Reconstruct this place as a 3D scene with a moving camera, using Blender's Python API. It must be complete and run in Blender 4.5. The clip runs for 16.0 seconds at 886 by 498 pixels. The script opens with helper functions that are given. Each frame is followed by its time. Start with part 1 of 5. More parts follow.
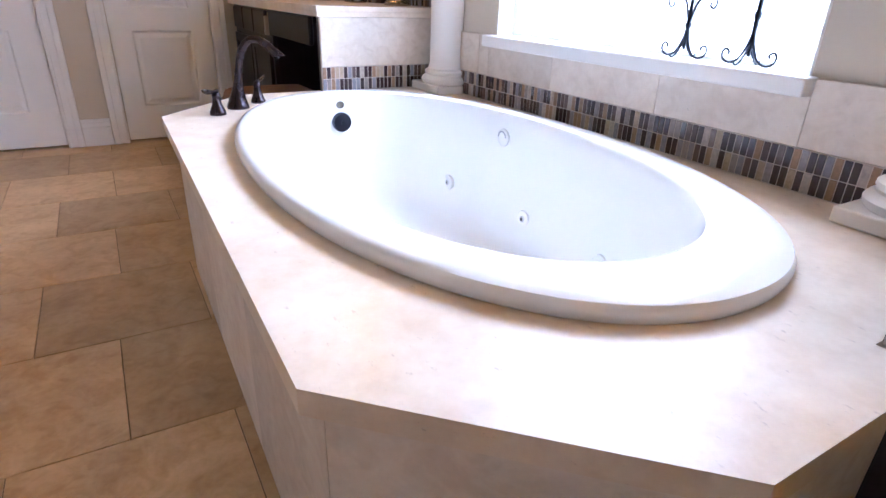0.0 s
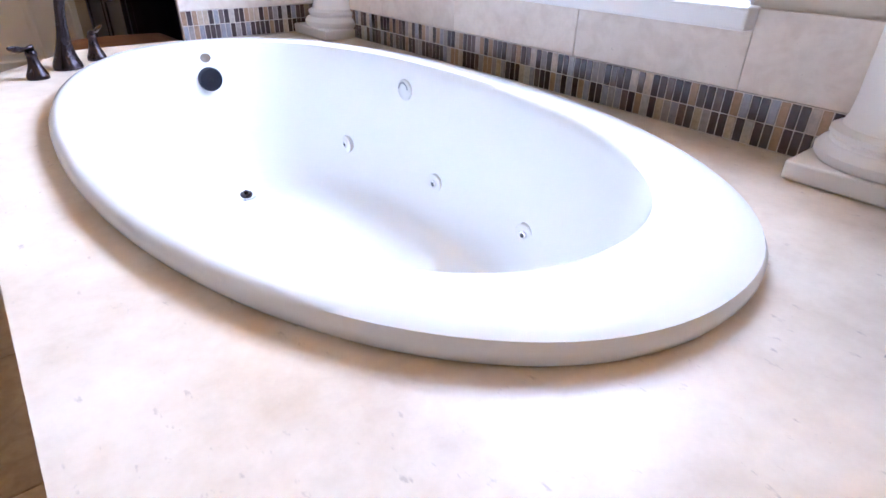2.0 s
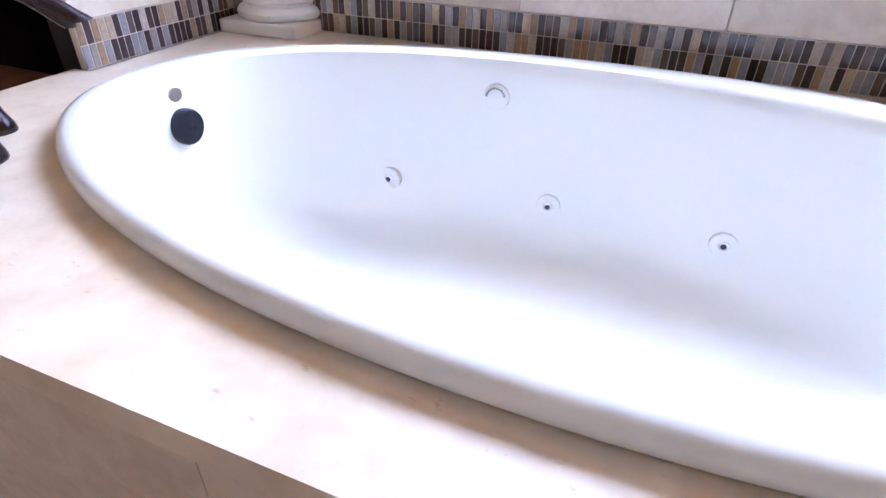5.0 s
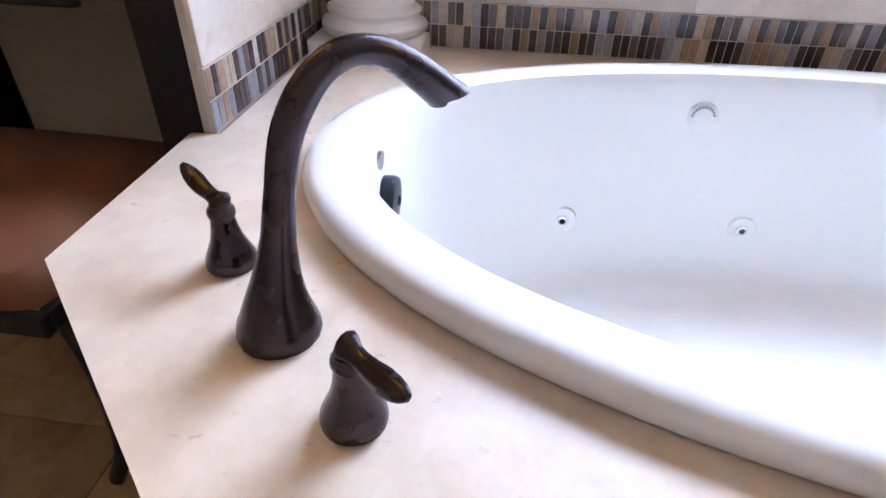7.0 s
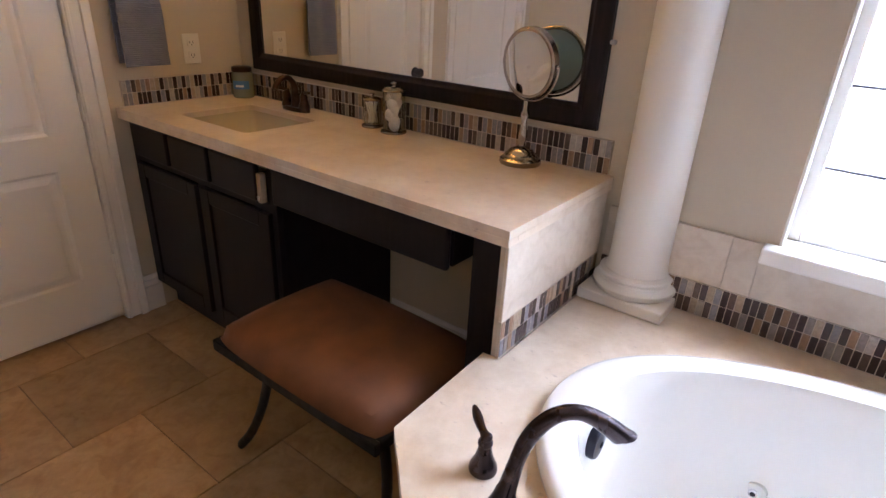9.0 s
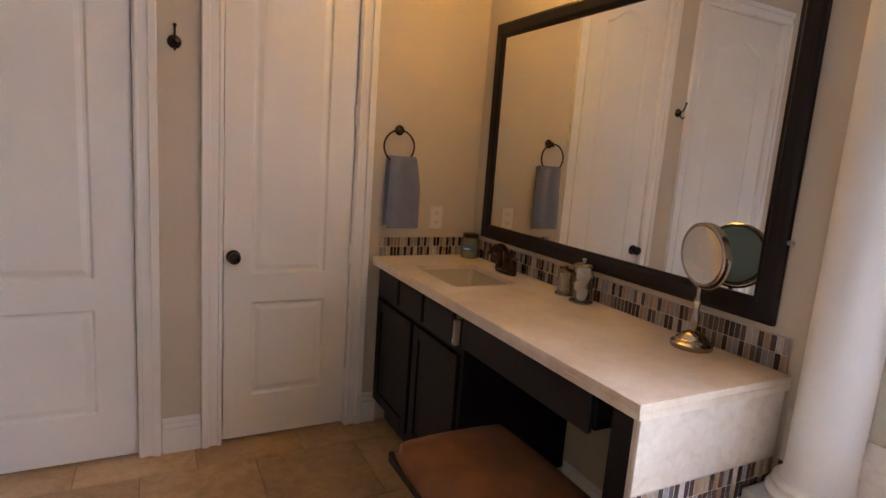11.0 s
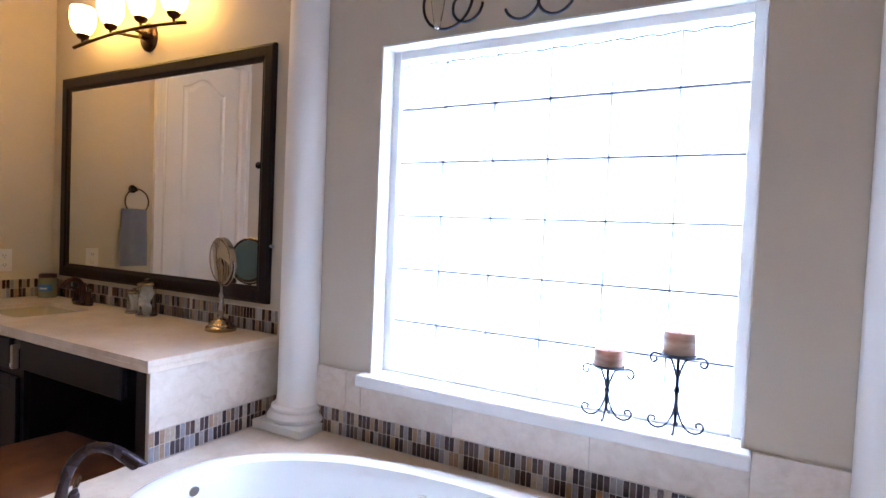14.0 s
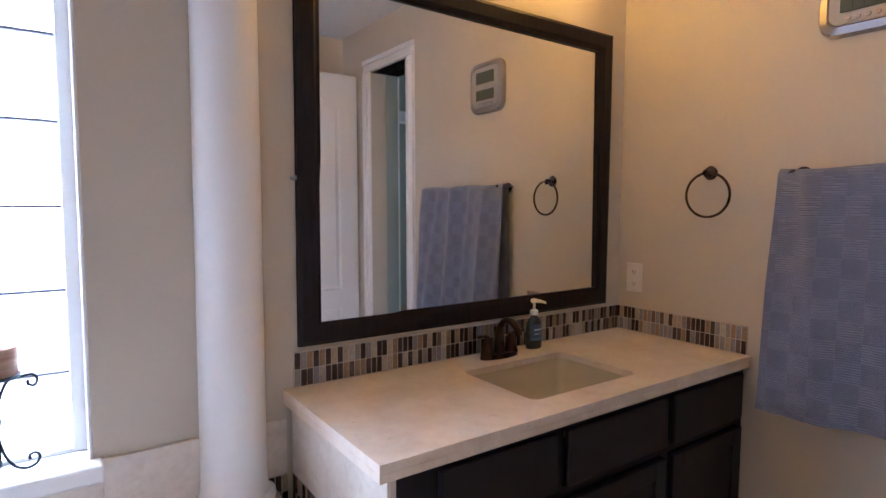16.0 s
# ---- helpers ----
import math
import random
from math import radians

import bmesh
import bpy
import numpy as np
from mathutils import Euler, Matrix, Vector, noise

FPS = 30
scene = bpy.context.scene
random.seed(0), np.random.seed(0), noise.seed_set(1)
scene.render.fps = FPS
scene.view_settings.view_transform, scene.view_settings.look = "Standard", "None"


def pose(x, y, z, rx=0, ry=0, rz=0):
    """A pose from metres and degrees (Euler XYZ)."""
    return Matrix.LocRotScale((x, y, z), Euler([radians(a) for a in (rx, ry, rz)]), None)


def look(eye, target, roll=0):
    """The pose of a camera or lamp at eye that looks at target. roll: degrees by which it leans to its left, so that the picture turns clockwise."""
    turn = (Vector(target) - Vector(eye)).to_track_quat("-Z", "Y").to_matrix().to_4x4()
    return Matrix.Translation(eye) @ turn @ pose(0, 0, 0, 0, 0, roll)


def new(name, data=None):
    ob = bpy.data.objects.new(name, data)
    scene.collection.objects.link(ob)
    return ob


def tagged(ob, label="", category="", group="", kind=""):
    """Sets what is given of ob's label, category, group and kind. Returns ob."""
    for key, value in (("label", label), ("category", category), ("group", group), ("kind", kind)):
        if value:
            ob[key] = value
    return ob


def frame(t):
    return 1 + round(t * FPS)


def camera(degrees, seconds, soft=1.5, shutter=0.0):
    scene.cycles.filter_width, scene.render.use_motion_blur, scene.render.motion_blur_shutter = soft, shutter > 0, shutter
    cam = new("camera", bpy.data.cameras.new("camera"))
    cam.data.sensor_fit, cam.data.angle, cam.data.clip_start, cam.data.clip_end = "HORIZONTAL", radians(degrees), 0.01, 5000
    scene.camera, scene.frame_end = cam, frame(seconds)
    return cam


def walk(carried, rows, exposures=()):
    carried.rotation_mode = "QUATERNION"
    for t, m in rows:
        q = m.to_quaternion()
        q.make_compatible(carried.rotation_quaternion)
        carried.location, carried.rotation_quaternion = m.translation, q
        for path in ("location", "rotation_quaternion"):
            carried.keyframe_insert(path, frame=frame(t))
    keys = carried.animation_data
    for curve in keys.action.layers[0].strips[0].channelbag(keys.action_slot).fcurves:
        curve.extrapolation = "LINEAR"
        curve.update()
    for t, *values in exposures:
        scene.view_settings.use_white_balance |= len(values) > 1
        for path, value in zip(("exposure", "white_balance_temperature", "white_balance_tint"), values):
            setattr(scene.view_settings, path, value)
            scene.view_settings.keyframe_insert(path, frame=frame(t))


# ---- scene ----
cam = camera(76.6, 16.0)
PATH = [
    (0, (1.610, 2.672, 0.935), (2.546, 4.233, 0.107), 2.0),
    (0.5, (1.734, 2.779, 0.909), (2.770, 4.253, 0.041), 1.9),
    (1, (1.770, 2.819, 0.902), (2.846, 4.235, -0.012), 1.9),
    (1.5, (1.782, 2.836, 0.899), (2.886, 4.209, -0.047), 1.9),
    (2, (1.776, 2.861, 0.909), (2.899, 4.184, -0.084), 1.5),
    (2.5, (1.670, 2.925, 0.922), (2.820, 4.186, -0.121), 1.4),
    (3, (1.574, 3.033, 0.950), (2.801, 4.186, -0.129), 1.6),
    (5.5, (1.544, 4.099, 0.899), (3.161, 4.524, -0.199), 1.5),
    (6, (1.535, 4.318, 0.902), (3.186, 4.569, -0.198), 1.8),
    (6.5, (1.610, 4.462, 0.866), (3.255, 4.629, -0.259), 1.9),
    (7, (1.652, 4.574, 0.899), (3.280, 4.753, -0.249), 1.8),
    (7.5, (1.626, 4.649, 1.016), (3.230, 4.900, -0.152), 2.1),
    (8, (1.547, 4.637, 1.145), (3.135, 5.078, 0.012), 3.4),
    (8.5, (1.449, 4.539, 1.230), (3.022, 5.313, 0.269), 3.4),
    (9, (1.425, 4.463, 1.324), (2.889, 5.546, 0.498), 2.9),
    (9.5, (1.453, 4.374, 1.399), (2.704, 5.794, 0.751), 2.9),
    (10, (1.472, 4.282, 1.434), (2.498, 5.919, 0.920), 3.1),
    (12.5, (1.288, 3.910, 1.330), (2.187, 5.689, 1.165), 3.8),
    (13, (1.274, 3.722, 1.359), (2.484, 5.308, 1.218), 3.3),
    (13.5, (1.303, 3.487, 1.333), (2.771, 4.842, 1.237), 3.0),
    (14, (1.319, 3.356, 1.324), (3.059, 4.340, 1.257), 2.4),
    (14.5, (1.304, 3.425, 1.318), (3.264, 3.820, 1.263), 1.2),
    (15, (1.365, 3.482, 1.354), (3.343, 3.221, 1.228), 0.6),
    (15.5, (1.421, 3.457, 1.376), (3.222, 2.601, 1.216), 0.5),
    (16, (1.477, 3.429, 1.377), (3.108, 2.281, 1.224), 0.3),
]
EXPOSURES = [(0.0, 0.39, 5000, 21), (2.0, 0.37, 4950, 21), (2.5, 0.31, 4950, 21), (3.0, 0.22, 4980, 21), (5.5, 0.19, 5070, 23), (7.0, 0.11, 5150, 21), (8.0, 0.11, 5350, 21), (9.0, 0.05, 5600, 22), (10.0, -0.01, 5700, 23), (12.5, -0.12, 5480, 21), (14.0, 0.06, 4900, 21), (14.5, 0.16, 4850, 21), (16.0, 0.05, 5000, 22)]
walk(cam, [(t, look(eye, target, roll)) for t, eye, target, roll in PATH], EXPOSURES)
LAMP_GLOW = 20.0

# ---- world and large lights ----
world = bpy.data.worlds.new("world")
scene.world = world
world.use_nodes = True
wn = world.node_tree.nodes
sky = wn.new("ShaderNodeTexSky")
sky.sky_type, sky.sun_disc, sky.sun_elevation, sky.sun_rotation = "NISHITA", False, radians(48), radians(60)
wn["Background"].inputs["Strength"].default_value = 0.12
world.node_tree.links.new(sky.outputs["Color"], wn["Background"].inputs["Color"])


def lamp(name, kind, m, power, colour, **more):
    data = bpy.data.lights.new(name, kind)
    data.energy, data.color = power, colour
    ob = new(name, data)
    ob.matrix_world = m
    return ob, data


# skylight falling through the glass blocks
day, day_data = lamp("window_daylight", "AREA", look((3.85, 3.965, 2.45), (2.30, 3.93, 0.70)), 310, (0.88, 0.94, 1.0))
day_data.shape, day_data.size, day_data.size_y = "RECTANGLE", 2.8, 1.1
# added lamp, out of view, that brightens the room beyond the open door
bed, bed_data = lamp("bedroom_fill_lamp", "AREA", look((1.6, -2.85, 1.6), (0.2, 0.5, 1.0)), 42, (0.92, 1.0, 0.98))
bed_data.shape, bed_data.size, bed_data.size_y = "RECTANGLE", 1.4, 1.4

# ---- materials ----


def material(name, colour=(0.8, 0.8, 0.8), rough=0.5, metal=0.0, **kw):
    m = bpy.data.materials.new(name)
    m.use_nodes = True
    b = m.node_tree.nodes["Principled BSDF"]
    b.inputs["Base Color"].default_value = (*colour, 1)
    b.inputs["Roughness"].default_value = rough
    b.inputs["Metallic"].default_value = metal
    for k, v in kw.items():
        b.inputs[k.replace("_", " ")].default_value = v
    return m


def node(m, kind, links=None, **kw):
    n = m.node_tree.nodes.new(kind)
    for k, v in kw.items():
        n.inputs[k].default_value = v
    for k, v in (links or {}).items():
        m.node_tree.links.new(v, n.inputs[k])
    return n


def coords(m, random_shift=False, scale=(1, 1, 1)):
    g = node(m, "ShaderNodeNewGeometry")
    out = g.outputs["Position"]
    mp = node(m, "ShaderNodeMapping", {"Vector": out}, Scale=scale)
    if random_shift:
        info = node(m, "ShaderNodeObjectInfo")
        mul = node(m, "ShaderNodeVectorMath", {0: info.outputs["Random"]})
        mul.operation = "MULTIPLY"
        mul.inputs[1].default_value = (37.0, 53.0, 71.0)
        m.node_tree.links.new(mul.outputs[0], mp.inputs["Location"])
    return mp.outputs["Vector"]


def ramp(m, fac, stops, constant=False):
    r = node(m, "ShaderNodeValToRGB", {"Fac": fac})
    e = r.color_ramp.elements
    while len(e) < len(stops):
        e.new(0.5)
    for el, (p, c) in zip(e, stops):
        el.position, el.color = p, (*c, 1)
    if constant:
        r.color_ramp.interpolation = "CONSTANT"
    return r.outputs["Color"]


def mixed(m, fac, a, b, blend="MIX"):
    n = node(m, "ShaderNodeMix")
    n.data_type, n.blend_type = "RGBA", blend
    for key, v in ((0, fac), (6, a), (7, b)):
        if isinstance(v, (int, float)):
            n.inputs[key].default_value = v
        elif isinstance(v, tuple):
            n.inputs[key].default_value = (*v, 1)
        else:
            m.node_tree.links.new(v, n.inputs[key])
    return n.outputs[2]


def base(m, colour=None, rough=None, bump=None, strength=0.2, distance=0.002):
    b = m.node_tree.nodes["Principled BSDF"]
    if colour is not None:
        m.node_tree.links.new(colour, b.inputs["Base Color"])
    if rough is not None:
        m.node_tree.links.new(rough, b.inputs["Roughness"])
    if bump is not None:
        n = node(m, "ShaderNodeBump", {"Height": bump}, Strength=strength, Distance=distance)
        m.node_tree.links.new(n.outputs["Normal"], b.inputs["Normal"])
    return m


def stone(name, dark, mid, light, rough, shift=False, pits=0.3, tones=(0.86, 1.08)):
    """Honed travertine: cloudy beds, fine grain, a few filled pits."""
    m = material(name, mid, rough)
    v = coords(m, shift)
    cloud = node(m, "ShaderNodeTexNoise", {"Vector": v}, Scale=5.0, Detail=6.0, Roughness=0.6, Distortion=0.6)
    grain = node(m, "ShaderNodeTexNoise", {"Vector": v}, Scale=55.0, Detail=4.0, Roughness=0.65)
    veins = node(m, "ShaderNodeTexNoise", {"Vector": coords(m, shift, (1, 1, 1.3))}, Scale=14.0, Detail=5.0, Distortion=1.4)
    c = mixed(m, ramp(m, cloud.outputs["Fac"], [(0.15, (0, 0, 0)), (0.85, (1, 1, 1))]), tuple(1.5 * a - 0.5 * b for a, b in zip(dark, light)), tuple(1.5 * b - 0.5 * a for a, b in zip(dark, light)))
    c = mixed(m, 0.35, c, ramp(m, veins.outputs["Fac"], [(0.35, dark), (0.55, light)]))
    c = mixed(m, 0.18, c, ramp(m, grain.outputs["Fac"], [(0.35, dark), (0.65, light)]))
    pit = ramp(m, grain.outputs["Fac"], [(0.68, (0, 0, 0)), (0.74, (1, 1, 1))])
    area = ramp(m, veins.outputs["Fac"], [(0.55, (0, 0, 0)), (0.62, (1, 1, 1))])
    spot = mixed(m, 1.0, pit, area, "MULTIPLY")
    spot = mixed(m, pits, (0, 0, 0), spot)
    c = mixed(m, spot, c, tuple(x * 0.55 for x in dark))
    if shift:
        info = node(m, "ShaderNodeObjectInfo")
        tone = ramp(m, info.outputs["Random"], [(0.0, (tones[0], tones[0] * 0.98, tones[0] * 0.94)), (1.0, (tones[1], tones[1] * 0.98, tones[1] * 0.96))])
        c = mixed(m, 1.0, c, tone, "MULTIPLY")
    return base(m, c, None, grain.outputs["Fac"], 0.12, 0.001)


def slab(name):
    """Polished cream limestone: faint clouds, fine grain and scattered flecks."""
    m = material(name, (0.69, 0.605, 0.52), 0.3)
    v = coords(m)
    cloud = node(m, "ShaderNodeTexNoise", {"Vector": v}, Scale=6.5, Detail=5.0, Roughness=0.6)
    fine = node(m, "ShaderNodeTexNoise", {"Vector": v}, Scale=38.0, Detail=5.0, Roughness=0.7)
    fleck = node(m, "ShaderNodeTexNoise", {"Vector": coords(m, False, (1.0, 0.45, 1.0))}, Scale=85.0, Detail=3.0, Roughness=0.6)
    soft = ramp(m, cloud.outputs["Fac"], [(0.32, (0.12,) * 3), (0.66, (0.92,) * 3)])
    c = mixed(m, soft, (0.56, 0.425, 0.285), (0.84, 0.74, 0.61))
    c = mixed(m, 0.34, c, mixed(m, fine.outputs["Fac"], (0.44, 0.33, 0.21), (0.91, 0.82, 0.70)))
    c = mixed(m, ramp(m, fleck.outputs["Fac"], [(0.66, (0, 0, 0)), (0.75, (0.6, 0.6, 0.6))]), c, (0.40, 0.31, 0.25))
    return base(m, c, None, fine.outputs["Fac"], 0.06, 0.001)


M_DECK = slab("cream_slab")
M_TRAV = stone("travertine_tile", (0.56, 0.475, 0.385), (0.69, 0.61, 0.515), (0.77, 0.705, 0.62), 0.45, True, 0.5)
M_FLOOR = stone("floor_travertine", (0.36, 0.21, 0.088), (0.505, 0.32, 0.152), (0.63, 0.43, 0.23), 0.40, True, 0.4, (0.70, 1.16))
M_GROUT = material("grout", (0.58, 0.51, 0.44), 0.9)
M_FGROUT = material("floor_grout", (0.20, 0.135, 0.08), 0.9)


def painted(name, colour, rough, bump_scale, strength):
    m = material(name, colour, rough)
    v = coords(m)
    n = node(m, "ShaderNodeTexNoise", {"Vector": v}, Scale=bump_scale, Detail=3.0, Roughness=0.6)
    big = node(m, "ShaderNodeTexNoise", {"Vector": v}, Scale=1.7, Detail=3.0)
    c = ramp(m, big.outputs["Fac"], [(0.3, tuple(x * 0.955 for x in colour)), (0.7, tuple(min(1, x * 1.03) for x in colour))])
    return base(m, c, None, n.outputs["Fac"], strength, 0.002)


M_WALL = painted("wall_paint", (0.57, 0.497, 0.385), 0.75, 190.0, 0.16)
M_CEIL = painted("ceiling_paint", (0.72, 0.70, 0.66), 0.85, 150.0, 0.15)
M_WHITE = painted("white_trim_paint", (0.80, 0.78, 0.74), 0.36, 60.0, 0.04)
M_COLUMN = painted("column_paint", (0.80, 0.775, 0.73), 0.45, 80.0, 0.06)
M_GREEN = painted("bedroom_paint", (0.34, 0.37, 0.31), 0.75, 150.0, 0.1)
M_CARPET = painted("carpet", (0.35, 0.28, 0.2), 0.95, 400.0, 0.8)

M_ACRYL = material("white_acrylic", (0.775, 0.765, 0.735), 0.15)
M_CHINA = material("biscuit_china", (0.58, 0.50, 0.335), 0.12)
M_MIRROR = material("mirror_silver", (0.86, 0.87, 0.86), 0.012, 1.0)


def wood(name, dark, light, rough):
    m = material(name, dark, rough)
    v = coords(m, False, (1, 1, 0.12))
    n = node(m, "ShaderNodeTexNoise", {"Vector": v}, Scale=70.0, Detail=5.0, Distortion=0.4)
    m.node_tree.nodes["Principled BSDF"].inputs["Specular IOR Level"].default_value = 0.18
    return base(m, ramp(m, n.outputs["Fac"], [(0.35, dark), (0.7, light)]), None, n.outputs["Fac"], 0.08, 0.001)


M_ESPRESSO = wood("espresso_wood", (0.0145, 0.0115, 0.0155), (0.019, 0.0145, 0.019), 0.40)
M_FRAME = wood("mirror_frame_wood", (0.012, 0.0085, 0.0115), (0.022, 0.0145, 0.0175), 0.42)


def metal(name, colour, rough, edge=None):
    m = material(name, colour, rough, 1.0)
    n = node(m, "ShaderNodeTexNoise", {"Vector": coords(m)}, Scale=30.0, Detail=4.0)
    r = ramp(m, n.outputs["Fac"], [(0.3, (rough * 0.8,) * 3), (0.7, (rough * 1.25,) * 3)])
    c = ramp(m, n.outputs["Fac"], [(0.35, colour), (0.75, edge or colour)])
    return base(m, c, r)


M_BRONZE = metal("oil_rubbed_bronze", (0.062, 0.050, 0.056), 0.25, (0.068, 0.054, 0.060))
M_BRONZE2 = metal("aged_bronze", (0.04, 0.025, 0.021), 0.33, (0.095, 0.055, 0.04))
M_NICKEL = metal("antique_nickel", (0.38, 0.335, 0.30), 0.17)
M_IRON = metal("wrought_iron", (0.035, 0.04, 0.05), 0.45)
M_CHROME = material("chrome", (0.8, 0.8, 0.82), 0.12, 1.0)
M_BLACK = material("black_recess", (0.01, 0.01, 0.012), 0.5)
M_DARKPLATE = material("dark_bronze_plate", (0.03, 0.032, 0.045), 0.3, 0.8)

# ---- building helpers ----
BASES = {}


def thing(name, loc, label, category, group="", kind=""):
    ob = new(name)
    ob.location = loc
    ob.empty_display_size = 0.05
    BASES[ob.name] = Vector(loc)
    return tagged(ob, label, category, group, kind)


def part(name, bm, mat, parent=None, label="", smooth=False, loc=None):
    """Links a bmesh, built in world coordinates, as one mesh object."""
    origin = BASES[parent.name] if parent else Vector(loc or (0, 0, 0))
    bmesh.ops.recalc_face_normals(bm, faces=bm.faces)
    bmesh.ops.translate(bm, verts=bm.verts, vec=-origin)
    me = bpy.data.meshes.new(name)
    bm.to_mesh(me)
    bm.free()
    for m in mat if isinstance(mat, (list, tuple)) else [mat]:
        me.materials.append(m)
    if smooth:
        me.shade_smooth()
        me.set_sharp_from_angle(angle=radians(40))
    ob = new(name, me)
    if parent:
        ob.parent = parent
    else:
        ob.location = origin
    BASES[ob.name] = origin
    return tagged(ob, label)


def box(bm, a, b, bevel=0.0, seg=1):
    lo = [min(p, q) for p, q in zip(a, b)]
    hi = [max(p, q) for p, q in zip(a, b)]
    vs = [bm.verts.new((x, y, z)) for x in (lo[0], hi[0]) for y in (lo[1], hi[1]) for z in (lo[2], hi[2])]
    fs = [bm.faces.new([vs[i] for i in f]) for f in ((0, 1, 3, 2), (4, 6, 7, 5), (0, 4, 5, 1), (2, 3, 7, 6), (0, 2, 6, 4), (1, 5, 7, 3))]
    if bevel:
        es = list({e for f in fs for e in f.edges})
        bmesh.ops.bevel(bm, geom=es, offset=bevel, segments=seg, affect="EDGES", profile=0.5)
    return bm


def cube(a, b, bevel=0.0, seg=1):
    return box(bmesh.new(), a, b, bevel, seg)


def lathe(profile, centre, axis="z", steps=32, bm=None, squash=(1, 1), close=True):
    """Turns (radius, height) rows about an axis through centre."""
    bm = bm or bmesh.new()
    rings = []
    for r, h in profile:
        ring = []
        for i in range(steps):
            a = 2 * math.pi * i / steps
            u, v = r * math.cos(a) * squash[0], r * math.sin(a) * squash[1]
            p = {"z": (u, v, h), "x": (h, u, v), "y": (u, h, v)}[axis]
            ring.append(bm.verts.new(Vector(p) + Vector(centre)))
        rings.append(ring)
    for a, b in zip(rings, rings[1:]):
        for i in range(steps):
            j = (i + 1) % steps
            bm.faces.new((a[i], a[j], b[j], b[i]))
    if close:
        bm.faces.new(rings[0])
        bm.faces.new(rings[-1])
    return bm


def tube(points, radii, steps=10, bm=None, flat=1.0):
    """A rod along points; radii one number or one for each point."""
    bm = bm or bmesh.new()
    pts = [Vector(p) for p in points]
    if isinstance(radii, (int, float)):
        radii = [radii] * len(pts)
    rings, side = [], None
    for i, p in enumerate(pts):
        way = (pts[min(i + 1, len(pts) - 1)] - pts[max(i - 1, 0)]).normalized()
        if side is None:
            side = way.orthogonal().normalized()
        side = (side - way * side.dot(way)).normalized()
        up = way.cross(side)
        rings.append([bm.verts.new(p + (side * math.cos(a) + up * math.sin(a) * flat) * radii[i]) for a in (2 * math.pi * k / steps for k in range(steps))])
    for a, b in zip(rings, rings[1:]):
        for k in range(steps):
            j = (k + 1) % steps
            bm.faces.new((a[k], a[j], b[j], b[k]))
    bm.faces.new(rings[0])
    bm.faces.new(rings[-1])
    return bm


def spline(ctrl, n=8):
    """A smooth line through the control points."""
    c = [Vector(p) for p in ctrl]
    c = [c[0] * 2 - c[1]] + c + [c[-1] * 2 - c[-2]]
    out = []
    for i in range(1, len(c) - 2):
        for k in range(n):
            t = k / n
            out.append(0.5 * (2 * c[i] + (c[i + 1] - c[i - 1]) * t + (2 * c[i - 1] - 5 * c[i] + 4 * c[i + 1] - c[i + 2]) * t * t + (3 * c[i] - c[i - 1] - 3 * c[i + 1] + c[i + 2]) * t ** 3))
    return out + [c[-2]]


def prism(poly, z0, z1, bevel=0.0, seg=2):
    bm = bmesh.new()
    lo = [bm.verts.new((x, y, z0)) for x, y in poly]
    hi = [bm.verts.new((x, y, z1)) for x, y in poly]
    bm.faces.new(lo[::-1])
    top = bm.faces.new(hi)
    for i in range(len(poly)):
        j = (i + 1) % len(poly)
        bm.faces.new((lo[i], lo[j], hi[j], hi[i]))
    if bevel:
        bmesh.ops.bevel(bm, geom=list(top.edges), offset=bevel, segments=seg, affect="EDGES", profile=0.5)
    return bm


def ring_sheet(rings, bm=None, last=True):
    bm = bm or bmesh.new()
    vs = [[bm.verts.new(p) for p in r] for r in rings]
    n = len(vs[0])
    for a, b in zip(vs, vs[1:]):
        for i in range(n):
            bm.faces.new((a[i], a[(i + 1) % n], b[(i + 1) % n], b[i]))
    if last:
        bm.faces.new(vs[-1])
    return bm


# ---- plan ----
EAST, NORTH, SOUTH, WEST, CEIL = 2.95, 6.75, 1.50, 0.42, 2.66
PANEL_N, PANEL_S = 5.005, 2.905          # vanity end panels beside the bath
DECK, COUNTER = 0.545, 0.876
VAN = 2.405                             # front of the vanity worktops
WY0, WY1, WZ0, WZ1 = 3.366, 4.560, 0.795, 1.968   # window opening

# ---- structure ----


def wall(name, boxes, mat=M_WALL, label="beige painted wall with fine texture"):
    bm = bmesh.new()
    for a, b in boxes:
        box(bm, a, b)
    return tagged(part(name, bm, mat), label, "wall", kind="structure")


